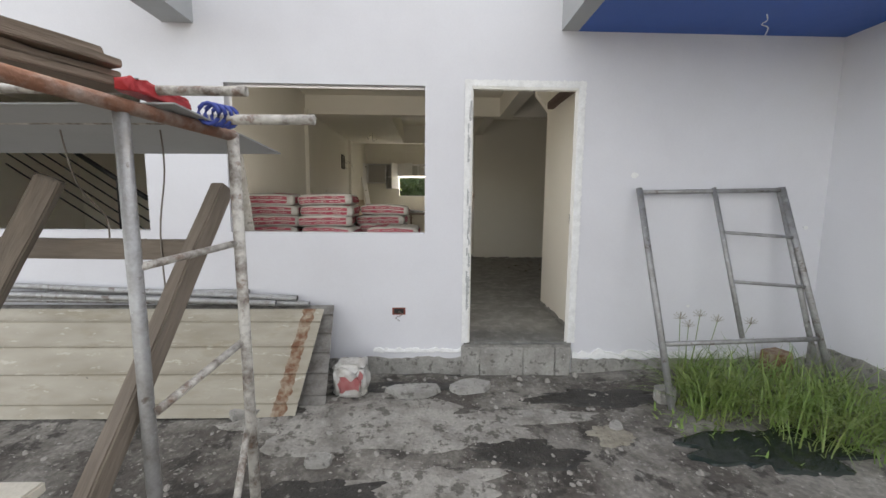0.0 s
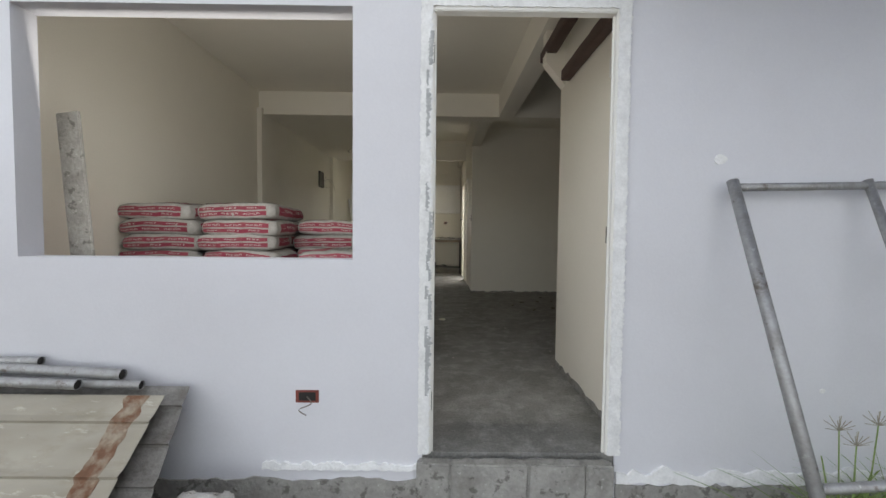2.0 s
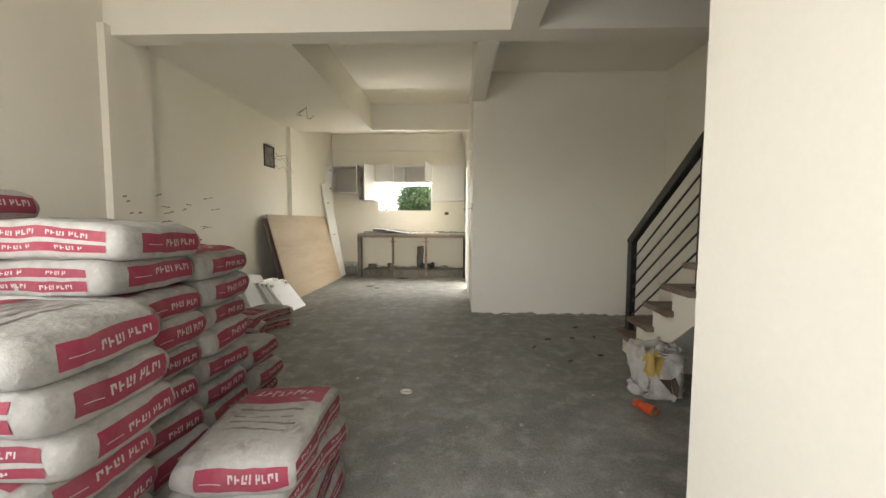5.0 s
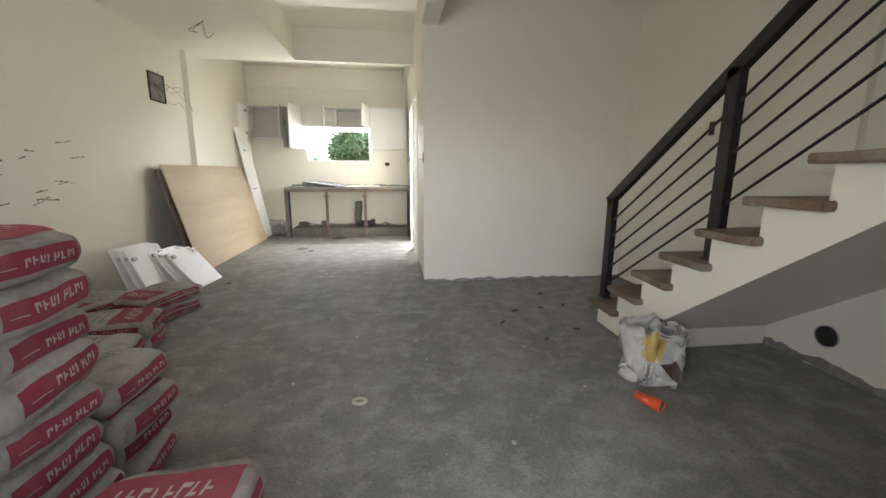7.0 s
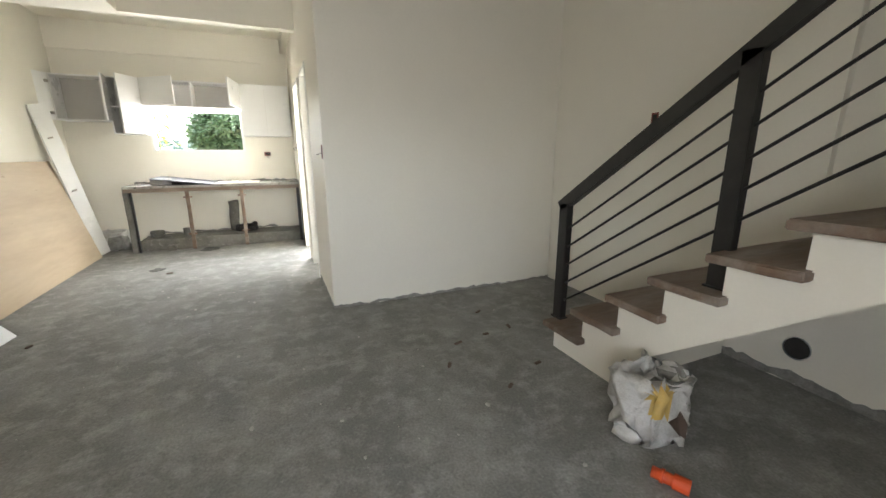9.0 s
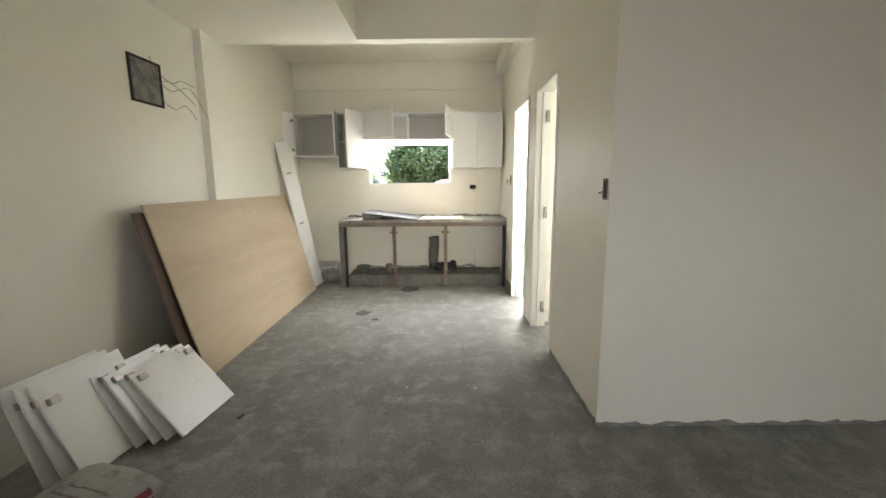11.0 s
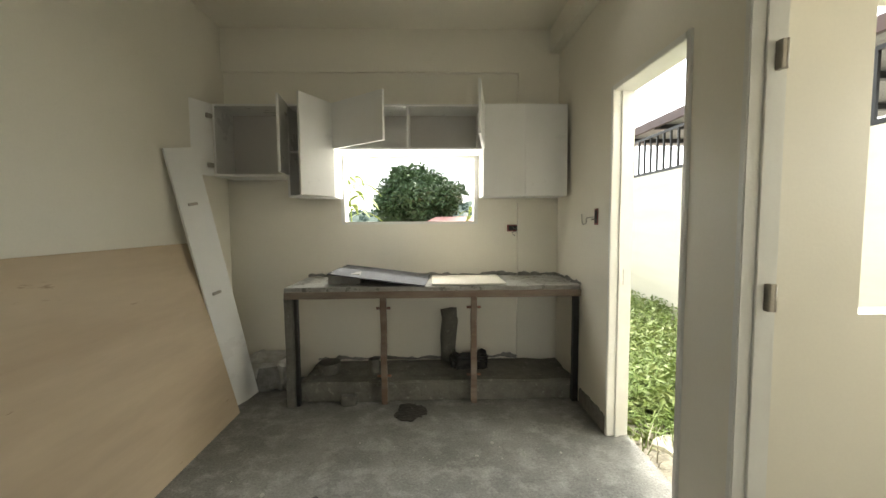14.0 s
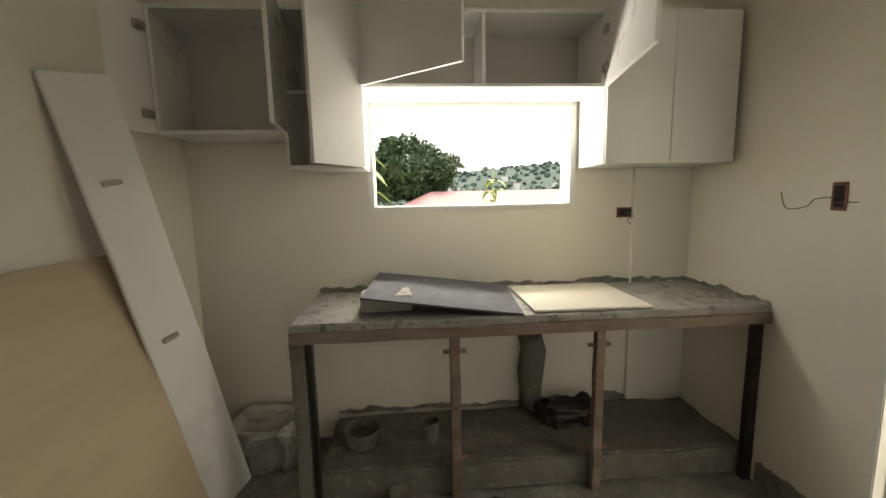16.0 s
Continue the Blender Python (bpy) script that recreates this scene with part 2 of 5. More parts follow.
RED = material("red_tarpaulin", (0.45, 0.03, 0.035), 0.5, dirt=(0.30, 0.03, 0.04), scale=8, bump=0.3)
BLUETIE = material("blue_rope", (0.05, 0.08, 0.35), 0.6, scale=30, bump=0.5)
BROWNBOX = material("brown_utility_box", (0.22, 0.05, 0.035), 0.5, dirt=(0.10, 0.04, 0.03), scale=20)
# Near-black painting the shade inside holes; hinge plates and rims use it too.
HOLESHADE_METAL = material("hole_shade_and_dark_metal", (0.03, 0.027, 0.024), 0.9, scale=10)
BOXMETAL = material("bare_panel_box", (0.22, 0.205, 0.18), 0.6, 0.2, dirt=(0.08, 0.07, 0.06), dirt_amount=0.8, scale=14)
WIRE = material("grey_wire", (0.20, 0.17, 0.14), 0.5)
HINGE = material("hinge_metal", (0.45, 0.42, 0.38), 0.35, 0.8, dirt=(0.2, 0.16, 0.12), scale=30)
GREYTILE = material("grey_stone_tile", (0.05, 0.052, 0.062), 0.6, dirt=(0.16, 0.165, 0.19), dirt_amount=0.5, scale=7, grain=40, bump=0.05)
WHITETILE = material("cream_tile", (0.66, 0.62, 0.54), 0.35, dirt=(0.58, 0.54, 0.46), scale=4, bump=0.03)
GRASSM = material("grass_blade", (0.16, 0.25, 0.055), 0.55, dirt=(0.24, 0.26, 0.09), dirt_amount=0.7, scale=6, bump=0, spread=0.2)
WEED = material("weed_leaf", (0.15, 0.21, 0.05), 0.5, dirt=(0.27, 0.29, 0.11), dirt_amount=0.7, scale=4, bump=0, spread=0.25)
LEAF = material("mango_leaf", (0.045, 0.085, 0.03), 0.5, dirt=(0.08, 0.13, 0.05), dirt_amount=0.8, scale=1.2, bump=0, spread=0.3)
LIGHTLEAF = material("yellow_green_leaf", (0.26, 0.33, 0.06), 0.5, dirt=(0.34, 0.36, 0.12), scale=4, bump=0)
BARK = material("bark", (0.17, 0.13, 0.10), 0.9, scale=8, bump=0.7)
HILL = material("wooded_hill", (0.06, 0.09, 0.065), 0.9, dirt=(0.035, 0.06, 0.05), dirt_amount=0.8, scale=0.06, grain=0.35, bump=0, spread=0.35, coords="world")
FARWALL = material("far_house_wall", (0.62, 0.60, 0.57), 0.8, scale=1, random_value=0.3)
REDROOF = material("faded_red_roof", (0.42, 0.20, 0.18), 0.7, dirt=(0.50, 0.32, 0.30), scale=2)
FENCE = material("cream_yard_wall", (0.72, 0.69, 0.58), 0.75, dirt=(0.60, 0.57, 0.46), dirt_amount=0.5, scale=1.6, bump=0.12, stretch=(1, 0.3, 2.5), spread=0.05, coords="world")
BROWNROOF = material("brown_fascia", (0.085, 0.05, 0.045), 0.55, scale=3)


# ---- building blocks ----
def box_bm(x0, y0, z0, x1, y1, z1, bevel=0.0, bm=None):
    b = bmesh.new()
    r = bmesh.ops.create_cube(b, size=1)
    for v in r["verts"]:
        v.co = Vector(((x0 + x1) / 2 + v.co.x * (x1 - x0), (y0 + y1) / 2 + v.co.y * (y1 - y0), (z0 + z1) / 2 + v.co.z * (z1 - z0)))
    if bevel:
        bmesh.ops.bevel(b, geom=b.edges[:], offset=bevel, segments=2, affect="EDGES")
    if bm is None:
        return b
    me = bpy.data.meshes.new("tmp")
    b.to_mesh(me)
    b.free()
    bm.from_mesh(me)
    bpy.data.meshes.remove(me)
    return bm


def slab_bm(size, m, bevel=0.004):
    """A box of that size about its own centre, set in the pose m."""
    b = box_bm(-size[0] / 2, -size[1] / 2, -size[2] / 2, size[0] / 2, size[1] / 2, size[2] / 2, bevel)
    b.transform(m)
    return b


def merge(*bms):
    out = bmesh.new()
    for b in bms:
        me = bpy.data.meshes.new("tmp")
        b.to_mesh(me)
        b.free()
        out.from_mesh(me)
        bpy.data.meshes.remove(me)
    return out


def tube_bm(points, radius, sides=10, cap=True, taper=None):
    """A round bar along points."""
    b = bmesh.new()
    pts = [Vector(p) for p in points]
    rings = []
    for i, p in enumerate(pts):
        d = (pts[min(i + 1, len(pts) - 1)] - pts[max(i - 1, 0)]).normalized()
        side = d.cross(Vector((0, 0, 1)) if abs(d.z) < 0.9 else Vector((1, 0, 0))).normalized()
        up = side.cross(d)
        r = radius if taper is None else radius + (taper - radius) * i / (len(pts) - 1)
        rings.append([b.verts.new(p + r * (math.cos(a) * side + math.sin(a) * up)) for a in (2 * math.pi * k / sides for k in range(sides))])
    for r0, r1 in zip(rings, rings[1:]):
        for k in range(sides):
            b.faces.new((r0[k], r0[(k + 1) % sides], r1[(k + 1) % sides], r1[k])).smooth = True
    if cap:
        b.faces.new(rings[0])
        b.faces.new(rings[-1][::-1])
    bmesh.ops.recalc_face_normals(b, faces=b.faces[:])
    return b


def mesh_from(name, bm, mat):
    me = bpy.data.meshes.new(name)
    bm.normal_update()
    bm.to_mesh(me)
    bm.free()
    me.materials.append(mat)
    return me


def part(name, bm, mat, parent=None, label=""):
    ob = new(name, mesh_from(name, bm, mat))
    if parent is not None:
        ob.parent = parent
    return tagged(ob, label) if label else ob


def thing(name, label, category, at=(0, 0, 0), group="", kind=""):
    e = new(name)
    e.empty_display_size = 0.1
    e.location = at
    return tagged(e, label, category, group, kind)


def structure(name, bm, mat, label, category="wall"):
    return tagged(part(name, bm, mat), label, category, "", "structure")


def uneven_edge(bm, amount, scale, axis=None):
    for v in bm.verts:
        n = noise.noise(v.co * scale)
        v.co.z += n * amount
    return bm


def wall_x(x0, x1, y0, y1, z0, z1, holes=()):
    """A wall that runs along x from x0 to x1, with holes (xa, xb, za, zb) through it."""
    cuts = sorted({x0, x1, *[h[0] for h in holes], *[h[1] for h in holes]})
    bms = []
    for a, b in zip(cuts, cuts[1:]):
        z = z0
        for h in sorted((h for h in holes if h[0] <= a + 1e-6 and h[1] >= b - 1e-6), key=lambda h: h[2]):
            if h[2] > z + 1e-6:
                bms.append(box_bm(a, y0, z, b, y1, h[2]))
            z = h[3]
        if z < z1:
            bms.append(box_bm(a, y0, z, b, y1, z1))
    out = merge(*bms)
    bmesh.ops.remove_doubles(out, verts=out.verts[:], dist=0.0005)
    return out


def wall_y(y0, y1, x0, x1, z0, z1, holes=()):
    b = wall_x(y0, y1, x0, x1, z0, z1, holes)
    for v in b.verts:
        v.co.x, v.co.y = v.co.y, v.co.x
    bmesh.ops.reverse_faces(b, faces=b.faces[:])
    return b


def ragged_strip(p0, p1, normal, low, high, ragged, thick, steps=60, seed=0.0):
    """A strip with uneven edges lying on a plane, from p0 to p1, between the heights low and high."""
    b = bmesh.new()
    p0, p1, normal = Vector(p0), Vector(p1), Vector(normal)
    across = normal.cross((p1 - p0).normalized())
    if across.z < -0.1 or (abs(across.z) < 0.1 and across.x < 0):
        across = -across
    rows = []
    for i in range(steps + 1):
        p = p0.lerp(p1, i / steps)
        a = low + ragged * noise.noise(Vector((i * 0.37, seed, 3.1))) * 0.6
        c = high + ragged * (noise.noise(Vector((i * 0.31, seed, 9.7))) + 0.6 * noise.noise(Vector((i * 0.9, seed, 1.7))))
        c = max(c, a + 0.002)
        rows.append([b.verts.new(p + across * a), b.verts.new(p + across * a + normal * thick), b.verts.new(p + across * c + normal * thick * 0.7), b.verts.new(p + across * c)])
    for r0, r1 in zip(rows, rows[1:]):
        for k in range(4):
            b.faces.new((r0[k], r0[(k + 1) % 4], r1[(k + 1) % 4], r1[k]))
    b.faces.new(rows[0])
    b.faces.new(rows[-1][::-1])
    bmesh.ops.recalc_face_normals(b, faces=b.faces[:])
    return b


# ---- plan ----
FY, FI = 3.295, 3.42          # front wall, outer and inner face
LX, RX = -2.17, 3.07          # side walls of the living room
MY = 8.48                     # wall across the back of the stair
KX = 0.79                     # kitchen side wall
BY = 12.19                    # kitchen back wall
TOP = 3.3


# ---- ground ----
def ground_height(x, y):
    h = -0.27 + 0.02 * noise.noise(Vector((x * 1.3, y * 1.3, 0))) + 0.012 * noise.noise(Vector((x * 5, y * 5, 2)))
    if y < 3.3:
        h += 0.05 * max(0, min(1, (x - 1.2))) * max(0, min(1, (y - 1.8))) - 0.03 * max(0, min(1, (2.6 - y)))
        h += 0.006 * noise.noise(Vector((x * 14, y * 14, 5)))
    if y > 10.3 and x > 0.7:
        h += 0.08 + 0.03 * noise.noise(Vector((x * 3, y * 3, 7)))
    if y > 20:
        h -= min((y - 20) * 0.06, 5)
    return h


def axis_points(dense0, dense1, step, far):
    pts = [dense0 + i * step for i in range(int((dense1 - dense0) / step) + 1)]
    s, a, b = step, dense0, pts[-1]
    while a > -far or b < far:
        s *= 1.5
        a, b = a - s, b + s
        pts = [a] + pts + [b]
    return pts


gb = bmesh.new()
xs, ys = axis_points(-4.2, 4.5, 0.09, 900), axis_points(-0.5, 16, 0.09, 900)
grid = [[gb.verts.new((x, y, ground_height(x, y))) for x in xs] for y in ys]
for r0, r1 in zip(grid, grid[1:]):
    for i in range(len(xs) - 1):
        gb.faces.new((r0[i], r0[i + 1], r1[i + 1], r1[i])).smooth = True
for f in gb.faces:
    c = f.calc_center_median()
    f.material_index = 1 if c.y > 10.3 else 0
ground = structure("ground", gb, SOIL, "damp grey cement-stained soil with rubble and dark patches", "ground")
ground.data.materials.append(DRYSOIL)


def ground_patch(name, label, cx, cy, rx, ry, mat, seed, lift=0.006, cat="ground"):
    """A thin uneven skin that follows the soil, with a ragged outline."""
    b = bmesh.new()
    rings = []
    for i in range(13):
        ring_ = []
        for k in range(72):
            a = k * math.pi / 36
            d = Vector((math.cos(a), math.sin(a), seed))
            edge = 1 + 0.55 * noise.noise(d * 1.6) + 0.3 * noise.noise(d * 4.5) + 0.14 * noise.noise(d * 11)
            x, y = cx + rx * edge * math.cos(a) * i / 12, cy + ry * edge * math.sin(a) * i / 12
            ring_.append(b.verts.new((x, y, ground_height(x, y) + lift * (1 if i < 11 else (0.6 if i == 11 else -1.5)))))
        rings.append(ring_)
    for r0, r1 in zip(rings[1:], rings[2:]):
        for k in range(72):
            b.faces.new((r0[k], r1[k], r1[(k + 1) % 72], r0[(k + 1) % 72])).smooth = True
    b.faces.new(rings[1])
    bmesh.ops.delete(b, geom=rings[0], context="VERTS")
    bmesh.ops.recalc_face_normals(b, faces=b.faces[:])
    return structure(name, b, mat, label, cat)


ground_patch("cement_skim", "dried pale cement skim spilt over the soil", -0.25, 2.52, 1.05, 0.27, SKIM, 1.4)
ground_patch("cement_skim", "dried pale cement skim spilt over the soil", -0.15, 1.95, 0.5, 0.16, SKIM, 6.4)
ground_patch("wet_patch", "dark wet patch of soil", 0.42, 2.18, 0.34, 0.15, WETSOIL, 2.7, 0.010)
ground_patch("wet_patch", "dark wet patch of soil", -0.85, 1.85, 0.5, 0.17, WETSOIL, 4.1, 0.010)
ground_patch("wet_patch", "dark wet soil below the wall", 1.15, 2.85, 0.5, 0.14, WETSOIL, 8.8, 0.010)
ground_patch("wet_patch", "dark wet soil below the wall", -0.35, 3.02, 0.55, 0.09, WETSOIL, 5.8, 0.010)
ground_patch("earth_patch", "patch of tan earth in the soil", 1.05, 2.38, 0.16, 0.10, DRYSOIL, 3.8, 0.014)
ground_patch("puddle", "dark water puddle in the soil beside the grass", 1.98, 2.2, 0.52, 0.24, WATER, 7.7, 0.013, "puddle")

# ---- shell ----
structure("floor", merge(box_bm(LX - 0.1, FY + 0.012, -0.4, RX + 0.1, 10.25, 0), box_bm(LX - 0.1, 10.25, -0.4, KX + 0.12, BY + 0.1, 0)), FLOOR, "bare unpolished grey concrete floor with pale trowel marks", "floor")
structure("wall_front", wall_x(-6.5, 3.3, FY, FI, -0.4, 6.2, [(-1.74, -0.17, 0.93, 2.1), (0.165, 1.095, -0.4, 2.13), (-4.3, -2.38, 0.94, 2.12)]),
          WHITE_OUT, "painted lilac-white front wall with unfinished window and door openings")
structure("wall_left", merge(wall_y(FI, BY, LX - 0.12, LX, -0.3, TOP), box_bm(LX, 6.66, 0, LX + 0.06, 7.1, 2.67), box_bm(LX, 10.02, 0, LX + 0.07, BY, 3.02)),
          CREAM, "cream primed party wall with shallow pilasters")
structure("wall_right", merge(wall_y(FI, MY, RX, RX + 0.12, -0.3, 6), box_bm(RX - 0.05, 6.25, 1.2, RX, 6.63, 2.93)), CREAM, "cream primed wall beside the stair")
structure("wall_mid", wall_x(KX, RX + 0.12, MY, MY + 0.11, 0, TOP), CREAM, "smooth cream wall closing off the bathroom")
def skew_side(b):
    """The kitchen side wall turns in a little past the bathroom door."""
    for v in b.verts:
        v.co.x -= 0.006 * max(0.0, v.co.y - 9.58)
    return b


structure("wall_kitchen_side", skew_side(wall_y(MY + 0.11, BY, KX, KX + 0.12, 0, TOP, [(9.44, 10.11, -0.002, 2.19), (10.40, 11.14, -0.002, 2.2)])),
          CREAM, "cream kitchen wall with two door openings")
structure("wall_back", wall_x(LX - 0.12, KX + 0.12, BY, BY + 0.15, -0.3, TOP, [(-1.1, 0.04, 1.385, 1.94)]), CREAM, "cream kitchen back wall with a window opening")
# The opening in the far side wall is unseen, added for the bathroom lamp.
structure("wall_bathroom", merge(wall_x(KX + 0.12, RX + 0.12, 10.20, 10.32, -0.3, TOP, [(1.36, 2.1, 1.0, 2.25)]), wall_y(MY + 0.11, 10.20, RX, RX + 0.12, -0.3, TOP, [(9.0, 9.9, 1.5, 2.3)])),
          CREAM, "cream bathroom walls with a window opening and an added unseen side opening")
structure("ceiling_front", wall_x(LX - 0.12, 1.1, FI, 6.72, 2.9, 3.0), CEIL, "cream painted ceiling", "ceiling")
structure("ceiling_dropped", merge(box_bm(LX - 0.1, 6.92, 2.67, -0.83, 10.40, 2.8), box_bm(-0.83, 10.28, 2.67, KX, 10.40, 3.1), box_bm(-0.85, 6.92, 2.8, -0.83, 10.28, 3.1)),
          CEIL, "dropped plaster ceiling border with a recessed tray", "ceiling")
structure("ceiling_tray", box_bm(-0.87, 6.92, 3.1, KX + 0.12, 10.40, 3.18), CEIL, "recessed cream ceiling tray", "ceiling")
structure("ceiling_kitchen", box_bm(LX, 10.40, 3.02, KX, BY, 3.1), CEIL, "cream kitchen ceiling", "ceiling")
structure("ceiling_stair", box_bm(0.93, 6.92, 2.93, RX, MY, 3.0), CEIL, "cream ceiling over the stair foot", "ceiling")
structure("ceiling_bathroom", box_bm(KX + 0.12, MY + 0.11, 2.7, RX, 10.20, 2.8), CEIL, "plain bathroom ceiling", "ceiling")
structure("beam_cross", merge(box_bm(LX, 6.72, 2.6, 1.0, 6.92, 3.1), box_bm(1.2, 6.72, 2.6, RX, 6.92, 3.2)), CEIL, "cream concrete cross beam", "beam")
structure("beam_long", merge(box_bm(1.0, FI, 2.6, 1.2, 6.92, 3.1), box_bm(0.77, 6.92, 2.595, 0.93, MY, 3.1)), CEIL, "cream concrete beam along the room", "beam")
structure("beam_back", merge(box_bm(LX + 0.07, BY - 0.03, 2.66, KX, BY, 3.02), box_bm(0.42, BY - 0.03, 0, KX, BY, 2.66), box_bm(KX - 0.10, 10.40, 2.82, KX, BY - 0.03, 3.02)),
          CREAM, "shallow cream beam and column on the kitchen wall", "beam")
structure("wall_partition", wall_y(FI, 4.58, 1.18, 1.28, 0, 2.6), CREAM, "cream partition beside the entrance")
# Unseen slab overhang past the back wall, added to shade the kitchen window.
structure("floor_upper", merge(box_bm(LX - 0.1, FI, 3.2, 1.2, 6.92, 3.3), box_bm(LX - 0.1, 6.92, 3.2, RX, 10.2, 3.3), box_bm(LX - 0.1, 10.2, 3.2, KX + 0.2, BY + 0.95, 3.3), box_bm(1.2, FI, 5.9, RX, 6.92, 6.0), box_bm(1.1, FI, 3.3, 1.2, 6.92, 5.9), box_bm(1.2, 6.82, 3.3, RX, 6.92, 5.9)),
          CEIL, "plain unseen upper storey closing the stairwell, with an added eave shading the kitchen window", "ceiling")

# porch, neighbour and outer wall
structure("wall_porch", wall_y(-3, FY, 3.2, 3.35, -0.4, 4.5), WHITE_OUT, "white painted side wall of the porch")
structure("ceiling_porch", box_bm(1.03, 1.75, 2.53, 3.2, FY, 2.65), BLUE, "deep blue painted porch ceiling", "ceiling")
structure("beam_porch", merge(box_bm(0.9, 1.75, 2.53, 1.03, FY, 2.95), box_bm(-2.17, 1.75, 2.53, -1.94, FY, 2.95)), GREY_PAINT, "grey painted concrete porch beams", "beam")
structure("wall_neighbour", merge(wall_x(-6.5, -2.32, 7.4, 7.5, 0, 2.8), wall_y(FI, 7.4, -6.5, -6.4, 0, 2.8), box_bm(-6.5, FI, -0.2, -2.32, 7.5, 0), box_bm(-6.5, FI, 2.7, -2.32, 7.5, 2.8)),
          CREAM, "unlit room of the neighbouring unit")
structure("plinth", ragged_strip((-4.0, FY, -0.2), (0.14, FY, -0.2), (0, -1, 0), -0.2, 0.07, 0.025, 0.012, 90, 1.3), CONCRETE, "bare concrete plinth below the paint", "plinth")
structure("plinth_right", ragged_strip((1.1, FY, -0.2), (3.2, FY, -0.2), (0, -1, 0), -0.2, 0.06, 0.03, 0.012, 60, 4.3), CONCRETE, "bare concrete plinth below the paint", "plinth")
structure("plinth_side", ragged_strip((3.2, FY, -0.2), (3.2, -1, -0.2), (-1, 0, 0), -0.2, 0.2, 0.03, 0.012, 60, 7.3), CONCRETE, "bare concrete footing", "plinth")
step = thing("doorstep", "chipped grey concrete block doorstep", "step", (0.14, FY, -0.4), kind="structure")
for xa, xb, zt, yy in ((0.0, 0.16, 0.375, 0.05), (0.163, 0.525, 0.372, 0.055), (0.53, 0.80, 0.374, 0.048), (0.804, 0.935, 0.37, 0.052)):
    sb = box_bm(xa, -yy, 0, xb, 0.01, zt, 0.008)
    bmesh.ops.subdivide_edges(sb, edges=[e_ for e_ in sb.edges if e_.calc_length() > 0.1], cuts=7, use_grid_fill=True)
    for v in sb.verts:
        v.co += 0.006 * noise.noise_vector(v.co * 13 + Vector((xa * 9, 0, 0)))
    part("block", sb, CONCRETE, step)
part("bedding", box_bm(0.004, -0.03, 0, 0.93, 0.008, 0.35), MORTAR, step)
part("threshold", ragged_strip((0.03, -0.03, 0.38), (0.92, -0.03, 0.38), (0, -1, 0), -0.012, 0.012, 0.008, 0.012, 60, 3.3), MORTAR, step, "mortar smear along the sill")
structure("paint_edge", merge(ragged_strip((-0.6, FY, -0.08), (0.14, FY, -0.08), (0, -1, 0), 0.0, 0.03, 0.025, 0.016, 50, 2.2), ragged_strip((1.1, FY, -0.1), (3.1, FY, -0.1), (0, -1, 0), -0.04, 0.02, 0.04, 0.016, 70, 6.1)),
          PUTTY, "ragged edge of white skim coat", "plaster")


# ---- door frames ----
def door_frame(name, label, size, depth_pose, worn=False):
    w, h, d = size
    f = thing(name, label, "door frame", kind="structure")
    f.matrix_world = depth_pose
    part("jamb", box_bm(0, 0, 0, 0.03, d, h, 0.004), TRIM, f)
    part("jamb", box_bm(w - 0.03, 0, 0, w, d, h, 0.004), TRIM, f)
    part("head", box_bm(0.03, 0, h - 0.034, w - 0.03, d, h, 0.004), TRIM, f)
    part("stop", box_bm(0.03, d * 0.42, 0, 0.04, d * 0.62, h - 0.03, 0.002), TRIM, f)
    part("stop", box_bm(w - 0.04, d * 0.42, 0, w - 0.03, d * 0.62, h - 0.03, 0.002), TRIM, f)
    return f


front_frame = door_frame("door_frame_1", "white painted entrance door frame with scraped patchy edges and no door", (0.90, 2.115, 0.05), pose(0.177, FY - 0.008, 0))
for zz in (1.9, 1.12, 0.25):
    hinge = part("strike_plate", box_bm(0.028, 0.02, zz - 0.045, 0.033, 0.045, zz + 0.045, 0.001), HOLESHADE_METAL, front_frame, "dark rusted hinge plate")
part("strike_plate", box_bm(0.866, 0.03, 1.02, 0.872, 0.055, 1.10, 0.001), HOLESHADE_METAL, front_frame, "rusted hinge leaf")
part("putty_band", ragged_strip((0.018, 0, 0.0), (0.018, 0, 2.15), (0, -1, 0), -0.05, 0.003, 0.010, 0.006, 420, 0.4), PUTTY, front_frame, "ragged white putty band")
part("putty_band", ragged_strip((0.882, 0, 0.0), (0.882, 0, 2.15), (0, -1, 0), -0.003, 0.055, 0.010, 0.006, 420, 5.4), PUTTY, front_frame, "ragged white putty band")
part("putty_band", ragged_strip((-0.03, 0, 2.10), (0.93, 0, 2.10), (0, -1, 0), 0, 0.05, 0.010, 0.006, 240, 8.4), PUTTY, front_frame, "ragged white putty band")
for k in range(26):
    q = random.Random(k + 70)
    zc, xc, ln = q.uniform(0.15, 2.0), q.choice((0.004, 0.008, 0.014, 0.02)), q.uniform(0.03, 0.16)
    part("scrape", ragged_strip((xc, 0, zc), (xc, 0, zc + ln), (0, -1, 0), -0.008, 0.004, 0.012, 0.0075, 40, 2.9 + k), WORN, front_frame)

bath_frame = door_frame("door_frame_2", "white painted bathroom door frame with loose hinges and no door", (0.67, 2.19, 0.14), pose(KX + 0.128, 9.44, 0, 0, 0, 90.3))
for zz in (1.95, 1.1, 0.2):
    part("hinge", merge(box_bm(0.61, 0.03, zz - 0.05, 0.64, 0.05, zz + 0.05, 0.002), tube_bm([(0.615, 0.03, zz - 0.05), (0.615, 0.03, zz + 0.05)], 0.007)), HINGE, bath_frame, "steel butt hinge")
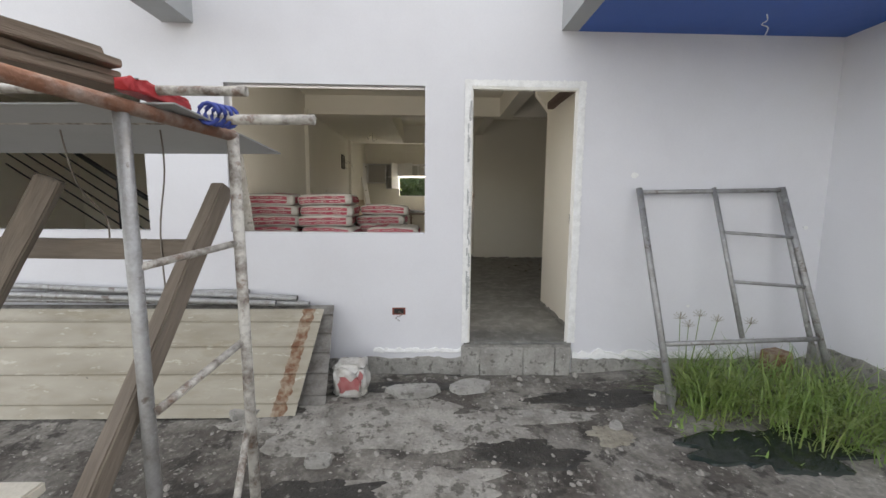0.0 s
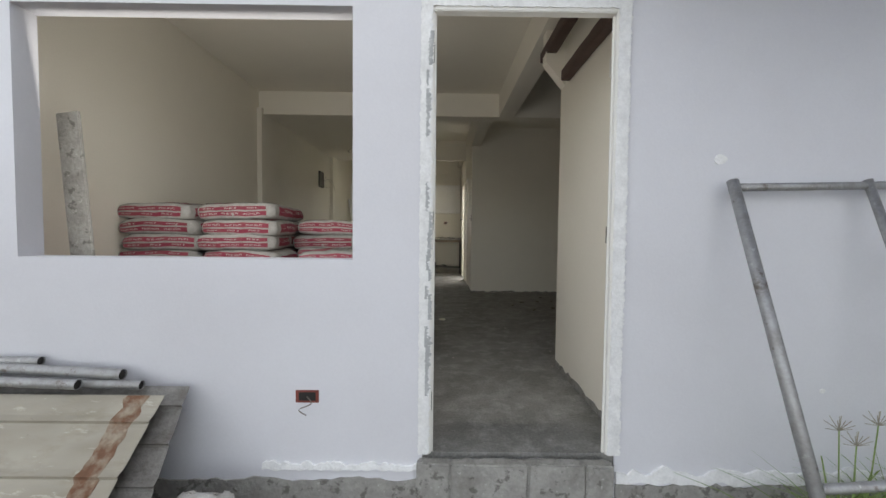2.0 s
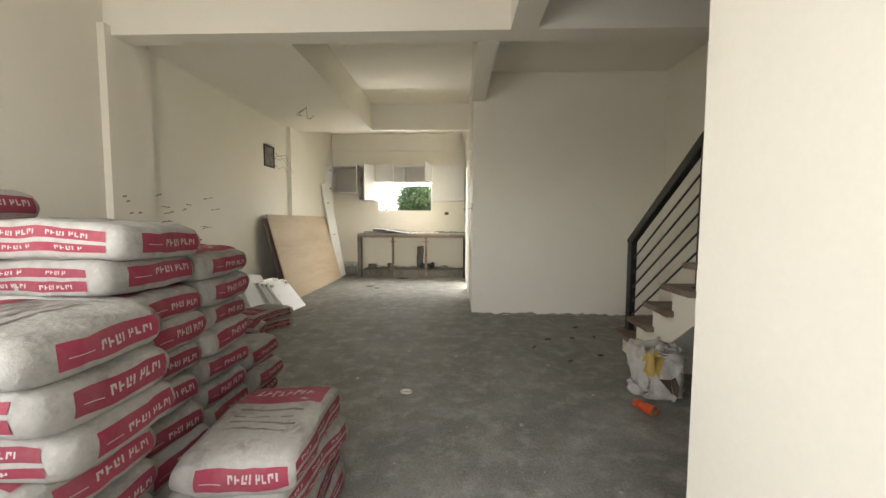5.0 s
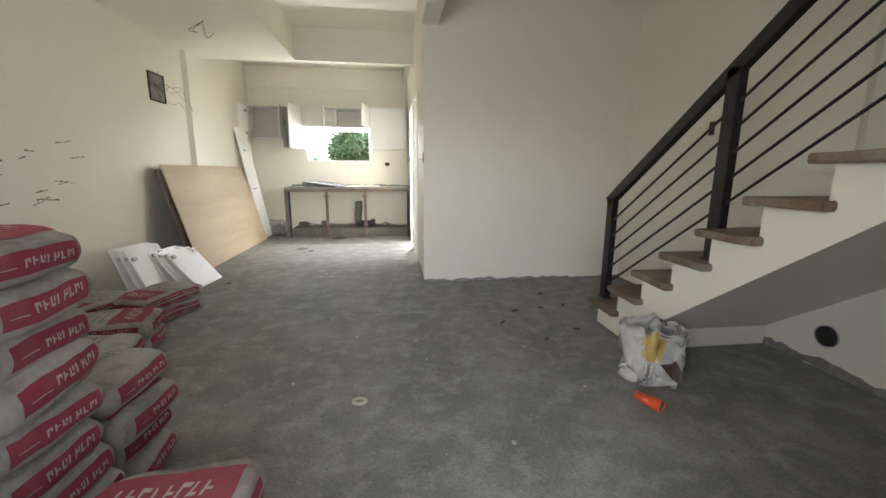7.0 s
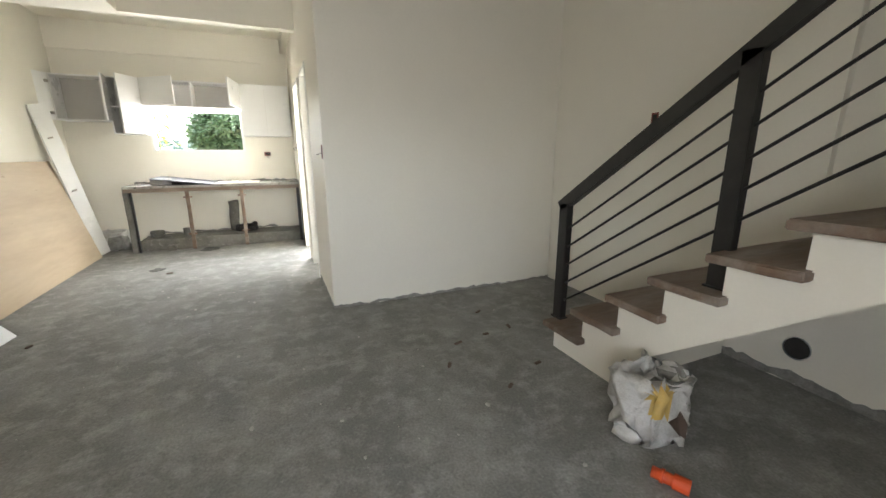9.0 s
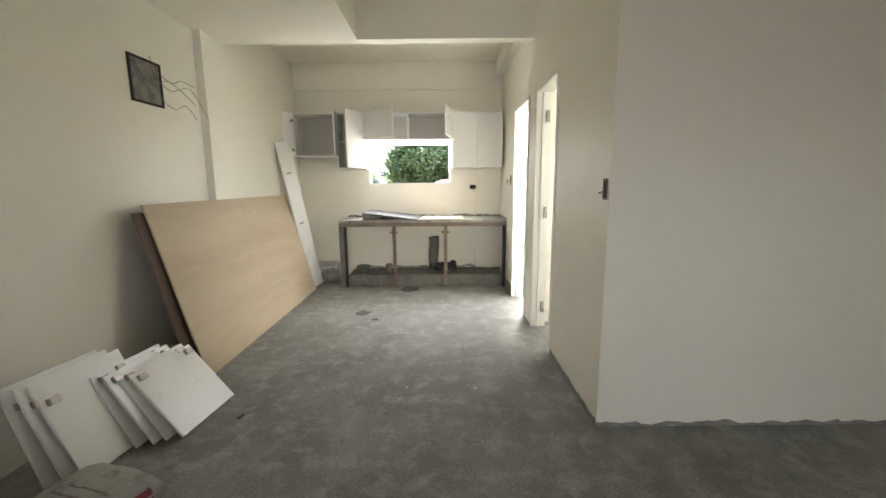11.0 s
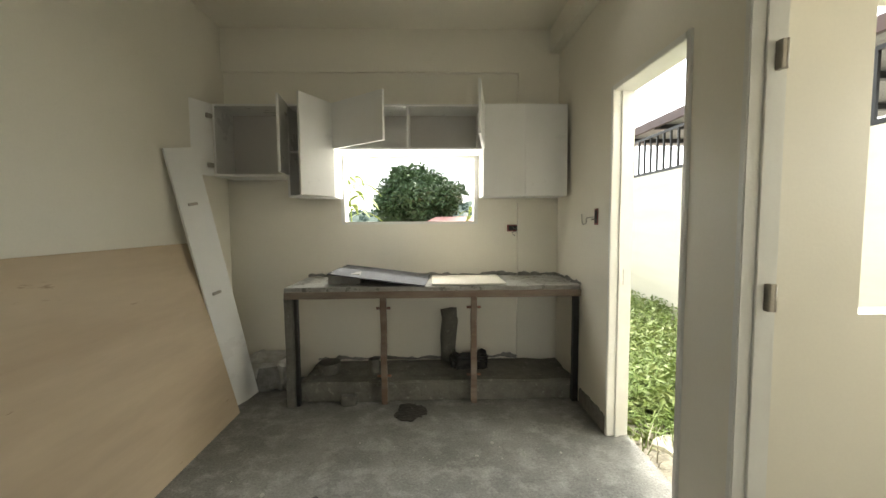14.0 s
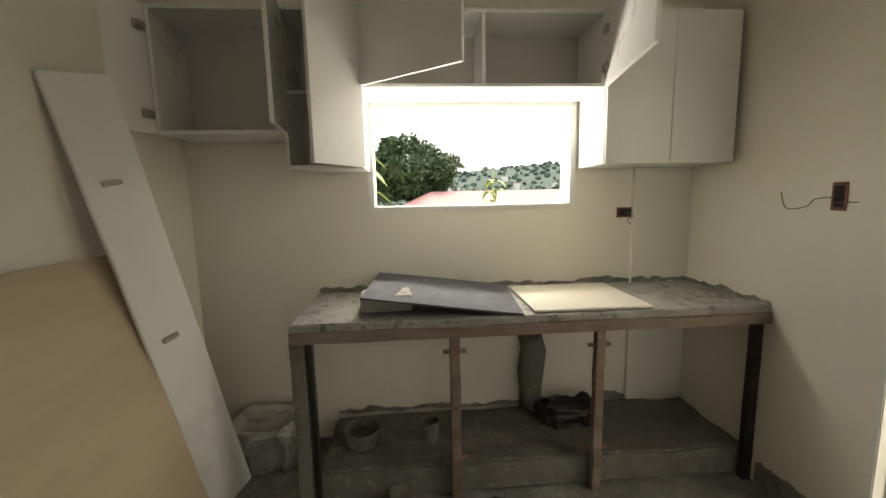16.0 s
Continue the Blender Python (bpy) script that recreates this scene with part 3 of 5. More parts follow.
back_frame = door_frame("door_frame_3", "white painted back door frame standing open to the yard", (0.74, 2.2, 0.14), pose(KX + 0.128 - 0.006, 10.40, 0, 0, 0, 90.3))
part("strike_plate", box_bm(0.708, 0.05, 0.98, 0.714, 0.08, 1.08, 0.001), HINGE, back_frame, "steel strike plate")


# ---- stair ----
STEP, RISE, Y1 = 0.260, 0.181, 7.19


def staircase():
    s = thing("staircase", "white painted concrete stair with stained timber treads over a recess", "staircase", (2.1, Y1, 0))
    prof = [(Y1 - 0.03, 0.0)]
    n = 13
    for i in range(1, n + 1):
        y = Y1 - 0.03 - STEP * (i - 1)
        prof += [(y, RISE * i - 0.04), (y - STEP, RISE * i - 0.04)]
    yend = prof[-1][0]
    prof += [(yend, (6.80 - yend) * 0.745), (6.62, 0.134), (6.62, 0.0)]
    b = bmesh.new()
    f = b.faces.new([b.verts.new((0, y - Y1, z)) for y, z in prof])
    r = bmesh.ops.extrude_face_region(b, geom=[f])
    for v in r["geom"]:
        if isinstance(v, bmesh.types.BMVert):
            v.co.x += RX - 2.1
    bmesh.ops.recalc_face_normals(b, faces=b.faces[:])
    part("flight", b, CREAM, s, "cream painted concrete flight")
    for i in range(1, n + 1):
        y = Y1 - STEP * (i - 1)
        t = box_bm(-0.06, y - Y1 - STEP - 0.06, RISE * i - 0.04, RX - 2.1 - 0.001, y - Y1 + 0.03, RISE * i, 0.006)
        bmesh.ops.subdivide_edges(t, edges=t.edges[:], cuts=2)
        for v in t.verts:
            v.co += 0.006 * noise.noise_vector(v.co * 7 + Vector((i, 0, 0)))
        part("tread", t, TREAD, s, "brown stained timber tread with chipped cement-smeared edges" if i == 1 else "")
    return s


staircase()


def stair_rail():
    s = thing("stair_railing", "black painted steel stair railing with five thin bars", "railing", (2.18, 7.24, 0.181))
    o = Vector((2.18, 7.24, 0.181))
    slope = RISE / STEP

    def top(y):
        return 0.975 + (7.24 - y) * slope
    for y, low in ((7.215, 0.182), (6.19, 0.724), (5.16, 1.448)):
        part("post", slab_bm((0.05, 0.08, top(y) - low), Matrix.Translation(Vector((2.18, y, (top(y) + low) / 2)) - o), 0.003), BLACK, s)
        part("base_plate", slab_bm((0.07, 0.10, 0.012), Matrix.Translation(Vector((2.18, y, low + 0.004)) - o), 0.002), BLACK, s)
    ya, yb = 7.26, 4.1
    a, b = Vector((2.18, ya, top(ya))), Vector((2.18, yb, top(yb)))
    ang = math.degrees(math.atan2(b.z - a.z, a.y - b.y))
    mid = (a + b) / 2 - o
    part("handrail", slab_bm((0.05, (b - a).length, 0.075), pose(*mid, -ang, 0, 0), 0.004), BLACK, s)
    for k in range(5):
        d = 0.19 + 0.127 * k
        part("bar", tube_bm([Vector((2.18, 7.215, top(7.215) - d)) - o, Vector((2.18, yb, top(yb) - d)) - o], 0.0075, 8), BLACK, s)
    return s


stair_rail()


def joist(x0, y0, z0, x1, y1, z1):
    b = box_bm(x0, y0, z0, x1, y1, z1, 0.006)
    bmesh.ops.subdivide_edges(b, edges=[e_ for e_ in b.edges if e_.calc_length() > 0.3], cuts=8)
    for v in b.verts:
        v.co += 0.004 * noise.noise_vector(v.co * 8)
    tagged(part("timber_joist", b, JOIST), "dark brown timber joist fixed along the top of the partition", "joist", "landing joists")


joist(1.11, FI + 0.01, 2.18, 1.178, 4.36, 2.255)
joist(1.03, FI + 0.01, 2.43, 1.11, 4.66, 2.51)
haunch = bmesh.new()
hf = haunch.faces.new([haunch.verts.new((x, 4.475, z)) for x, z in ((1.178, 2.19), (1.178, 2.6), (1.03, 2.6), (1.03, 2.37))])
for v in bmesh.ops.extrude_face_region(haunch, geom=[hf])["geom"]:
    if isinstance(v, bmesh.types.BMVert):
        v.co.y += 0.1
bmesh.ops.recalc_face_normals(haunch, faces=haunch.faces[:])
structure("beam_haunch", haunch, CREAM, "small cream haunch between partition and beam", "beam")
plate = thing("switch_plate", "small white blank plate high on the partition", "switch plate", (1.18, 3.62, 1.985))
part("cover", box_bm(-0.012, -0.035, -0.055, 0, 0.035, 0.055, 0.003), TRIM, plate)
part("insert", box_bm(-0.015, -0.018, -0.03, -0.012, 0.018, 0.03, 0.001), MELAMINE, plate)
structure("mortar_line", merge(ragged_strip((RX, 6.75, 0.0), (RX, 3.5, 0.0), (-1, 0, 0), 0, 0.055, 0.03, 0.006, 90, 1.1), ragged_strip((KX, MY, 0), (RX, MY, 0), (0, -1, 0), 0, 0.02, 0.02, 0.004, 80, 3.4),
          ragged_strip((KX, MY, 0), (KX, 9.44, 0), (-1, 0, 0), 0, 0.04, 0.02, 0.005, 40, 6.6), ragged_strip((KX - 0.012, 11.15, 0), (KX - 0.013, BY - 0.6, 0), (-1, 0, 0), 0, 0.12, 0.02, 0.006, 30, 8.8),
          ragged_strip((1.18, 4.58, 0), (1.18, FI, 0), (-1, 0, 0), 0, 0.045, 0.02, 0.005, 50, 2.8)), MORTAR, "rough unpainted mortar along the wall base", "baseboard")

hole = thing("drain_pipe_end", "round open drain pipe in the wall under the stair", "pipe", (RX - 0.004, 6.23, 0.22))
part("rim", tube_bm([(0.003, 0, 0), (-0.012, 0, 0)], 0.066, 24, False), GREY_PAINT, hole)
# Closed dark disc paints the shaded inside of the pipe.
part("bore_shade", tube_bm([(0.003, 0, 0), (-0.006, 0, 0)], 0.062, 24), HOLESHADE_METAL, hole)


# ---- sacks ----
def sack_point(sx, sy, sz, a, b, c, seed):
    m = max(abs(sx), abs(sy))
    x = a * sx * (1 - 0.02 * sy ** 4 - 0.05 * sz * sz * abs(sx) ** 5)
    y = b * sy * (1 - 0.03 * sx ** 6 - 0.05 * sz * sz * abs(sy) ** 4)
    z = c * sz * (1 - 0.17 * m ** 9 - 0.16 * (sx * sy) ** 6) - 0.010 * sx * sx
    p = Vector((x, y, z))
    return p + 0.010 * noise.noise_vector(p * 6 + Vector((seed, 0, 0))) + 0.006 * noise.noise_vector(p * 17 + Vector((seed, 3, 0)))


def sack_patch(face, u0, u1, v0, v1, dims, seed, out, bm, nu=8, nv=4):
    """A printed patch on one side of a sack, a little proud of the paper."""
    rows = []
    for i in range(nu + 1):
        row = []
        for j in range(nv + 1):
            u, v = u0 + (u1 - u0) * i / nu, v0 + (v1 - v0) * j / nv
            s = {"front": (u, -1, v), "back": (-u, 1, v), "right": (1, u, v), "left": (-1, -u, v), "top": (u, v, 1)}[face]
            nrm = {"front": (0, -1, 0), "back": (0, 1, 0), "right": (1, 0, 0), "left": (-1, 0, 0), "top": (0, 0, 1)}[face]
            row.append(bm.verts.new(sack_point(*s, *dims, seed) + Vector(nrm) * out))
        rows.append(row)
    for r0, r1 in zip(rows, rows[1:]):
        for j in range(nv):
            bm.faces.new((r0[j], r1[j], r1[j + 1], r0[j + 1])).smooth = True
    return bm


def letter_bars(face, u0, u1, v0, v1, count, dims, seed, out, bm):
    """Brand print as a plain row of short strokes."""
    w = (u1 - u0) / count
    for k in range(count):
        a = u0 + w * k
        dv = v1 - v0
        sack_patch(face, a + 0.10 * w, a + 0.36 * w, v0, v1, dims, seed, out, bm, 1, 2)
        if k % 4 != 3:
            sack_patch(face, a + 0.36 * w, a + 0.80 * w, v0 + (0.72, 0.38, 0.0)[k % 3] * dv, v0 + (1.0, 0.62, 0.28)[k % 3] * dv, dims, seed, out, bm, 1, 1)
        if k % 2 == 0:
            sack_patch(face, a + 0.60 * w, a + 0.84 * w, v0 + 0.45 * dv, v1, dims, seed, out, bm, 1, 1)


def cement_sack(seed, flip):
    dims = (0.29, 0.185, 0.0625)
    s = thing("cement_sack", "dusty paper cement sack with maroon printed bands", "sack", group="stacked cement sacks")
    b = bmesh.new()
    bmesh.ops.create_cube(b, size=2)
    bmesh.ops.subdivide_edges(b, edges=b.edges[:], cuts=9, use_grid_fill=True)
    for v in b.verts:
        v.co = sack_point(*v.co, *dims, seed)
    for f in b.faces:
        f.smooth = True
    part("paper_bag", b, PAPER, s)
    sg = -1 if flip else 1
    for face in ("front", "back"):
        lo, hi = (-0.72, -0.1) if sg > 0 else (0.1, 0.72)
        for l2, h2 in [(0.14, 0.66) if sg > 0 else (-0.66, -0.14)]:
            pb = bmesh.new()
            sack_patch(face, -0.96, 0.80, l2, h2, dims, seed, 0.0022, pb, 12, 3)
            thin = part("thin_band", pb, MAROON, s)
            for k in range(3):
                lb = bmesh.new()
                letter_bars(face, -0.85 + 0.56 * k, -0.55 + 0.56 * k, l2 + 0.16, h2 - 0.14, 5, dims, seed, 0.0036, lb)
                part("lettering", lb, INK, thin)
        pb = bmesh.new()
        sack_patch(face, -0.96, 0.80, lo, hi, dims, seed, 0.0022, pb, 12, 4)
        band = part("print_band", pb, MAROON, s)
        for k in range(3):
            lb = bmesh.new()
            letter_bars(face, -0.93 + 0.56 * k, -0.46 + 0.56 * k, lo + 0.16, hi - 0.2, 8, dims, seed, 0.0036, lb)
            part("lettering", lb, INK, band)
    for face in ("right", "left"):
        pb = bmesh.new()
        sack_patch(face, -0.62, 0.92, -0.62, 0.66, dims, seed, 0.0022, pb, 8, 4)
        band = part("end_band", pb, MAROON, s)
        lb = bmesh.new()
        letter_bars(face, -0.1, 0.85, -0.22 if flip else -0.1, 0.22 if flip else 0.36, 8, dims, seed, 0.0036, lb)
        part("lettering", lb, INK, band)
        lb = bmesh.new()
        sack_patch(face, -0.52, -0.2, -0.1, -0.05, dims, seed, 0.0036, lb, 2, 1)
        part("small_print", lb, INK, band)
    tb = bmesh.new()
    sack_patch("top", 0.22, 0.86, -0.86, 0.86, dims, seed, 0.002, tb, 6, 8)
    panel = part("top_print", tb, MAROON, s)
    lb = bmesh.new()
    for k in range(8):
        v = 0.62 - 0.15 * k
        sack_patch("top", 0.44, 0.66, v - 0.035, v, dims, seed, 0.0035, lb, 2, 1)
        sack_patch("top", (0.44, 0.52, 0.60)[k % 3], (0.49, 0.57, 0.66)[k % 3], v - 0.11, v - 0.035, dims, seed, 0.0035, lb, 1, 1)
    part("lettering", lb, INK, panel)
    for k in range(4):
        fb = bmesh.new()
        sack_patch("top", 0.02 - 0.16 * k, 0.06 - 0.16 * k, -0.6 + 0.1 * (k % 2), 0.62, dims, seed, 0.002, fb, 1, 6)
        part("small_print", fb, BOXMETAL, s)
    return s


SACKS = [cement_sack(k * 13.7, k % 2) for k in range(4)]
placed = 0
rs = random.Random(4)


def place_sack(x, y, z, rz):
    global placed
    m = pose(x, y, z, rs.uniform(-2, 2), rs.uniform(-2.5, 2.5), rz + rs.uniform(-5, 5))
    if placed < 4:
        SACKS[placed].matrix_world = m
    else:
        copy_thing(SACKS[placed % 4] if rs.random() < 0.9 else SACKS[0], m)
    placed += 1


LAY = 0.1145


def sack_column(x, y, layers, rz=0.0, jitter=0.04):
    for k in range(layers):
        flip = 180 if rs.random() < 0.5 else 0
        place_sack(x + rs.uniform(-jitter, jitter), y + rs.uniform(-jitter, jitter) * 0.6, 0.0625 + LAY * k, rz + flip)


for y, ends in ((4.56, ((-0.26, 8), (-0.97, 11), (-1.56, 11))), (4.95, ((-0.40, 10), (-1.05, 11))), (5.37, ((-0.45, 9), (-1.10, 10))), (5.78, ((-0.47, 4), (-1.10, 6)))):
    for xe, nl in ends:
        sack_column(xe - 0.295, y, nl, 0, 0.03)
for k, turn in enumerate((90, 92, 88, 91)):
    place_sack(-0.055, 4.99 - 0.004 * k, 0.0625 + LAY * k, turn)
sack_column(-1.30, 6.55, 2, 6)
sack_column(-1.40, 7.0, 2, 12)
sack_column(-1.84, 7.42, 2, 75)
sack_column(-1.45, 7.66, 2, 68)


# ---- living room things ----
def leaning_sheet(name, label, cat, y0, y1, foot, head, height, thick, mat, group=""):
    """A sheet that stands on the floor at x = foot and leans on the left wall at x = head."""
    e = thing(name, label, cat, (foot, (y0 + y1) / 2, 0), group)
    d = Vector((head - foot, 0, math.sqrt(height ** 2 - (head - foot) ** 2)))
    ang = math.degrees(math.atan2(d.x, d.z))
    b = slab_bm((thick, y1 - y0, height), pose(0, 0, 0) @ Matrix.Translation((0, 0, height / 2 + 0.004)), 0.002)
    b.transform(pose(0, 0, 0, 0, ang, 0))
    part("board", b, mat, e)
    return e


leaning_sheet("plywood_sheet", "large pale plywood sheet leaning against the wall", "plywood", 9.08, 11.52, -1.75, -2.07, 1.28, 0.014, PLY, "leaning sheets")
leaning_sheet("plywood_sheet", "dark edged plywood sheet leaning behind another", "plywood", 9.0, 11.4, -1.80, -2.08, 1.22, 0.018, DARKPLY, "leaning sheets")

plank = thing("melamine_plank", "long white melamine board with small brackets leaning in the kitchen corner", "plank", (-1.8, 11.74, 0))
foot_p, head_p = Vector((-1.79, 11.735, 0.006)), Vector((-2.03, 11.44, 1.90))
dz = (head_p - foot_p)
zax = dz.normalized()
xax = Vector((0.37, 0.93, 0)).normalized()
xax = (xax - zax * xax.dot(zax)).normalized()
yax = zax.cross(xax)
pm = Matrix((xax, yax, zax)).transposed().to_4x4()
part("board", slab_bm((0.23, 0.02, dz.length), pm @ Matrix.Translation((0, 0, dz.length / 2)), 0.002), MELAMINE, plank)
for h in (0.9, 1.55):
    part("bracket", slab_bm((0.07, 0.012, 0.02), pm @ Matrix.Translation((-0.02, -0.016, h)), 0.002), HINGE, plank, "small metal bracket")

for k in range(7):
    fx, y, ang = -1.47 - 0.062 * k, 8.62 - 0.03 * k - (0.2 if k > 3 else 0), 40 - 3.6 * k
    e = thing("cabinet_door_panel", "loose white cabinet door leaning against the wall", "cabinet door", (fx, y, 0), "loose cabinet doors")
    m = pose(0, 0, 0.012, 0, 0, (5 * noise.noise(Vector((k * 1.7, 0, 0)))) - 6) @ pose(0, 0, 0, 0, -ang, 0)
    part("panel", slab_bm((0.017, 0.44, 0.44 if k < 4 else 0.5), m @ Matrix.Translation((0, 0, 0.22 if k < 4 else 0.25)), 0.002), MELAMINE, e)
    for hy in (-0.17, 0.17):
        part("hinge", slab_bm((0.03, 0.05, 0.035), m @ Matrix.Translation((0.016, hy, 0.4)), 0.004), HINGE, e, "steel cup hinge")


def wire(parent, pts, r=0.0035, mat=WIRE):
    pts = [Vector(p) for p in pts]
    fine = []
    for i in range(len(pts) - 1):
        p0, p1, p2, p3 = pts[max(i - 1, 0)], pts[i], pts[i + 1], pts[min(i + 2, len(pts) - 1)]
        for k in range(5):
            t = k / 5
            fine.append(0.5 * ((2 * p1) + (p2 - p0) * t + (2 * p0 - 5 * p1 + 4 * p2 - p3) * t * t + (3 * p1 - p0 - 3 * p2 + p3) * t ** 3))
    fine.append(pts[-1])
    return part("wire", tube_bm(fine, r, 6), mat, parent)


panel_box = thing("breaker_box", "open recessed breaker box with loose hanging wires", "breaker box", (LX, 9.40, 2.1))
part("back_plate", box_bm(0.001, -0.15, -0.15, 0.006, 0.15, 0.15), BOXMETAL, panel_box)
for a in ((0.001, -0.155, -0.155, 0.014, -0.14, 0.155), (0.001, 0.14, -0.155, 0.014, 0.155, 0.155), (0.001, -0.14, 0.14, 0.014, 0.14, 0.155), (0.001, -0.14, -0.155, 0.014, 0.14, -0.14)):
    part("rim", box_bm(*a), HOLESHADE_METAL, panel_box)
for k in range(4):
    q = random.Random(k + 20)
    y0, z0 = q.uniform(-0.1, 0.12), q.uniform(-0.13, 0.1)
    wire(panel_box, [(0.008, y0 - 0.05, z0 + 0.1), (0.03, y0, z0), (0.08, y0 + 0.06, z0 - 0.06), (q.uniform(0.08, 0.16), y0 + q.uniform(0.05, 0.2), z0 - q.uniform(0.0, 0.08)),
                     (q.uniform(0.08, 0.2), y0 + q.uniform(0.1, 0.4), z0 - q.uniform(0.02, 0.25))], 0.002)

cl = thing("ceiling_wires", "loose wires hanging from a ceiling point", "wires", (-1.42, 8.9, 2.72))
for k in range(3):
    q = random.Random(k + 3)
    wire(cl, [(0, 0, 0.005), (0.01, 0.01, -0.06), (q.uniform(-0.15, 0.12), q.uniform(-0.1, 0.1), -0.14 - 0.03 * k), (q.uniform(-0.2, 0.2), 0, -0.17)], 0.003)
kl = thing("ceiling_box", "open brown junction box in the kitchen ceiling", "junction box", (-0.71, 11.25, 3.02))
part("box_rim", tube_bm([(0, 0, 0.002), (0, 0, -0.012)], 0.05, 16), BROWNBOX, kl)
wire(kl, [(0, 0, -0.012), (0.02, 0, -0.03), (-0.02, 0.01, -0.035)], 0.004)


def utility_box(at, rz, wires=True, label="brown unfinished wall socket box with loose wires"):
    u = thing("socket_box", label, "socket box", at, "unfinished socket boxes")
    u.matrix_world = pose(*at, 0, 0, rz)
    part("box_face", box_bm(-0.055, -0.004, -0.03, 0.055, -0.001, 0.03), BROWNBOX, u)
    # Dark plate on the face paints the shade inside the open box.
    part("recess", box_bm(-0.04, -0.006, -0.02, 0.04, -0.004, 0.02), HOLESHADE_METAL, u)
    if wires:
        wire(u, [(0, -0.006, 0), (0.03, -0.04, -0.02), (-0.02, -0.06, -0.04), (0.01, -0.05, -0.07)], 0.0025)
    return u


utility_box((-0.385, FY, 0.275), 0)
utility_box((0.385, BY, 1.325), 0)
for at in ((KX - 0.012, 11.34, 1.41), (KX, 8.53, 1.33)):
    sw = thing("switch_box", "upright brown switch box with bare wires", "switch box", at, "unfinished switch boxes")
    sw.matrix_world = pose(*at, 0, 0, -90)
    part("box_face", box_bm(-0.028, -0.004, -0.055, 0.028, -0.001, 0.055), BROWNBOX, sw)
    # Proud dark plate, coloured as the shaded inside of the box.
    part("recess", box_bm(-0.018, -0.006, -0.042, 0.018, -0.004, 0.042), HOLESHADE_METAL, sw)
    if at[1] > 10:
        wire(sw, [(0, -0.006, 0), (-0.05, -0.05, -0.01), (-0.1, -0.03, -0.04), (-0.2, -0.02, -0.05), (-0.24, -0.01, 0.02)], 0.0022, OLDWOOD)
    wire(sw, [(0, -0.006, -0.01), (0.03, -0.05, -0.02), (0.1, -0.04, -0.02)], 0.0022, OLDWOOD)
sw = thing("switch_box", "brown switch box on the wall beside the stair", "switch box", (RX, 7.35, 1.55), "unfinished switch boxes")
sw.matrix_world = pose(RX, 7.35, 1.55, 0, 0, -90)
part("box_face", box_bm(-0.03, -0.004, -0.055, 0.03, -0.001, 0.055), BROWNBOX, sw)
# Shade of the open box, again put into a dark plate.
part("recess", box_bm(-0.018, -0.006, -0.042, 0.018, -0.004, 0.042), HOLESHADE_METAL, sw)


def crumpled_bag(name, label, at, dims, mat, prints, seed, open_top=True, group="", rough=1.0):
    e = thing(name, label, "sack", at, group)
    a, b_, c = dims
    b = bmesh.new()
    bmesh.ops.create_icosphere(b, subdivisions=4, radius=1)
    for v in b.verts:
        p = v.co.copy()
        n = p.normalized()
        sq = Vector([math.copysign(abs(k) ** 0.42, k) for k in n])
        q = Vector((sq.x * a, sq.y * b_, (sq.z + 0.85) * c * 0.54))
        if open_top and n.z > 0.55:
            q.z -= (n.z - 0.55) * c * 0.75
        q += rough * (0.2 * a * noise.noise_vector(n * 2.2 + Vector((seed, 0, 0))) + 0.14 * a * noise.noise_vector(n * 5 + Vector((seed, 2, 0))) + 0.08 * a * noise.noise_vector(n * 11 + Vector((seed, 4, 0))))
        q.z = max(q.z, 0.002)
        v.co = q
    for f in b.faces:
        f.smooth = True
    body = part("bag", b, mat, e)
    for mat_p, direction, spread in prints:
        d = Vector(direction).normalized()
        pb = bmesh.new()
        pb.from_mesh(body.data)
        kill = [f for f in pb.faces if (f.calc_center_median() - Vector((0, 0, c * 0.45))).normalized().dot(d) < spread + 0.06 * noise.noise(f.calc_center_median() * 30)]
        bmesh.ops.delete(pb, geom=kill, context="FACES")
        pb.normal_update()
        for v in pb.verts:
            v.co += v.normal * 0.003
        part("print", pb, mat_p, e)
    return e


crumpled_bag("rubbish_sack", "crumpled open white plastic sack with ochre print", (1.95, 6.27, 0), (0.135, 0.115, 0.37), WOVEN, [(YELLOW, (-0.45, -0.8, 0.45), 0.9), (MORTAR, (0.1, -0.2, 1), 0.85), (DARKPLY, (0.45, -1, -0.35), 0.975)], 5.0, rough=1.9)
orange = thing("pvc_fitting", "orange plastic pipe coupling lying on the floor", "pipe fitting", (1.755, 5.99, 0))
orange.scale = (0.66, 0.66, 0.66)
axis = Vector((0.12, -0.24, 0)).normalized()
c0 = Vector((-0.05, 0.1, 0.047))
part("spigot", tube_bm([c0, c0 + axis * 0.12], 0.036, 20), ORANGE, orange)
part("collar", tube_bm([c0 + axis * 0.05, c0 + axis * 0.07], 0.044, 20), ORANGE, orange)
part("socket", tube_bm([c0 + axis * 0.12, c0 + axis * 0.14, c0 + axis * 0.21], 0.047, 20, False), ORANGE, orange)
# Rust-brown disc puts the shade inside the plastic socket into its colour.
part("bore_shade", tube_bm([c0 + axis * 0.195, c0 + axis * 0.2], 0.043, 20), SHEETRUST, orange)
ring = thing("cable_ring", "small pale ring of wire on the floor", "ring", (0.27, 6.2, 0))
part("loop", tube_bm([(0.033 * math.cos(a), 0.024 * math.sin(a), 0.009) for a in (k * math.pi / 10 for k in range(21))], 0.009, 8), PALEWOOD, ring)

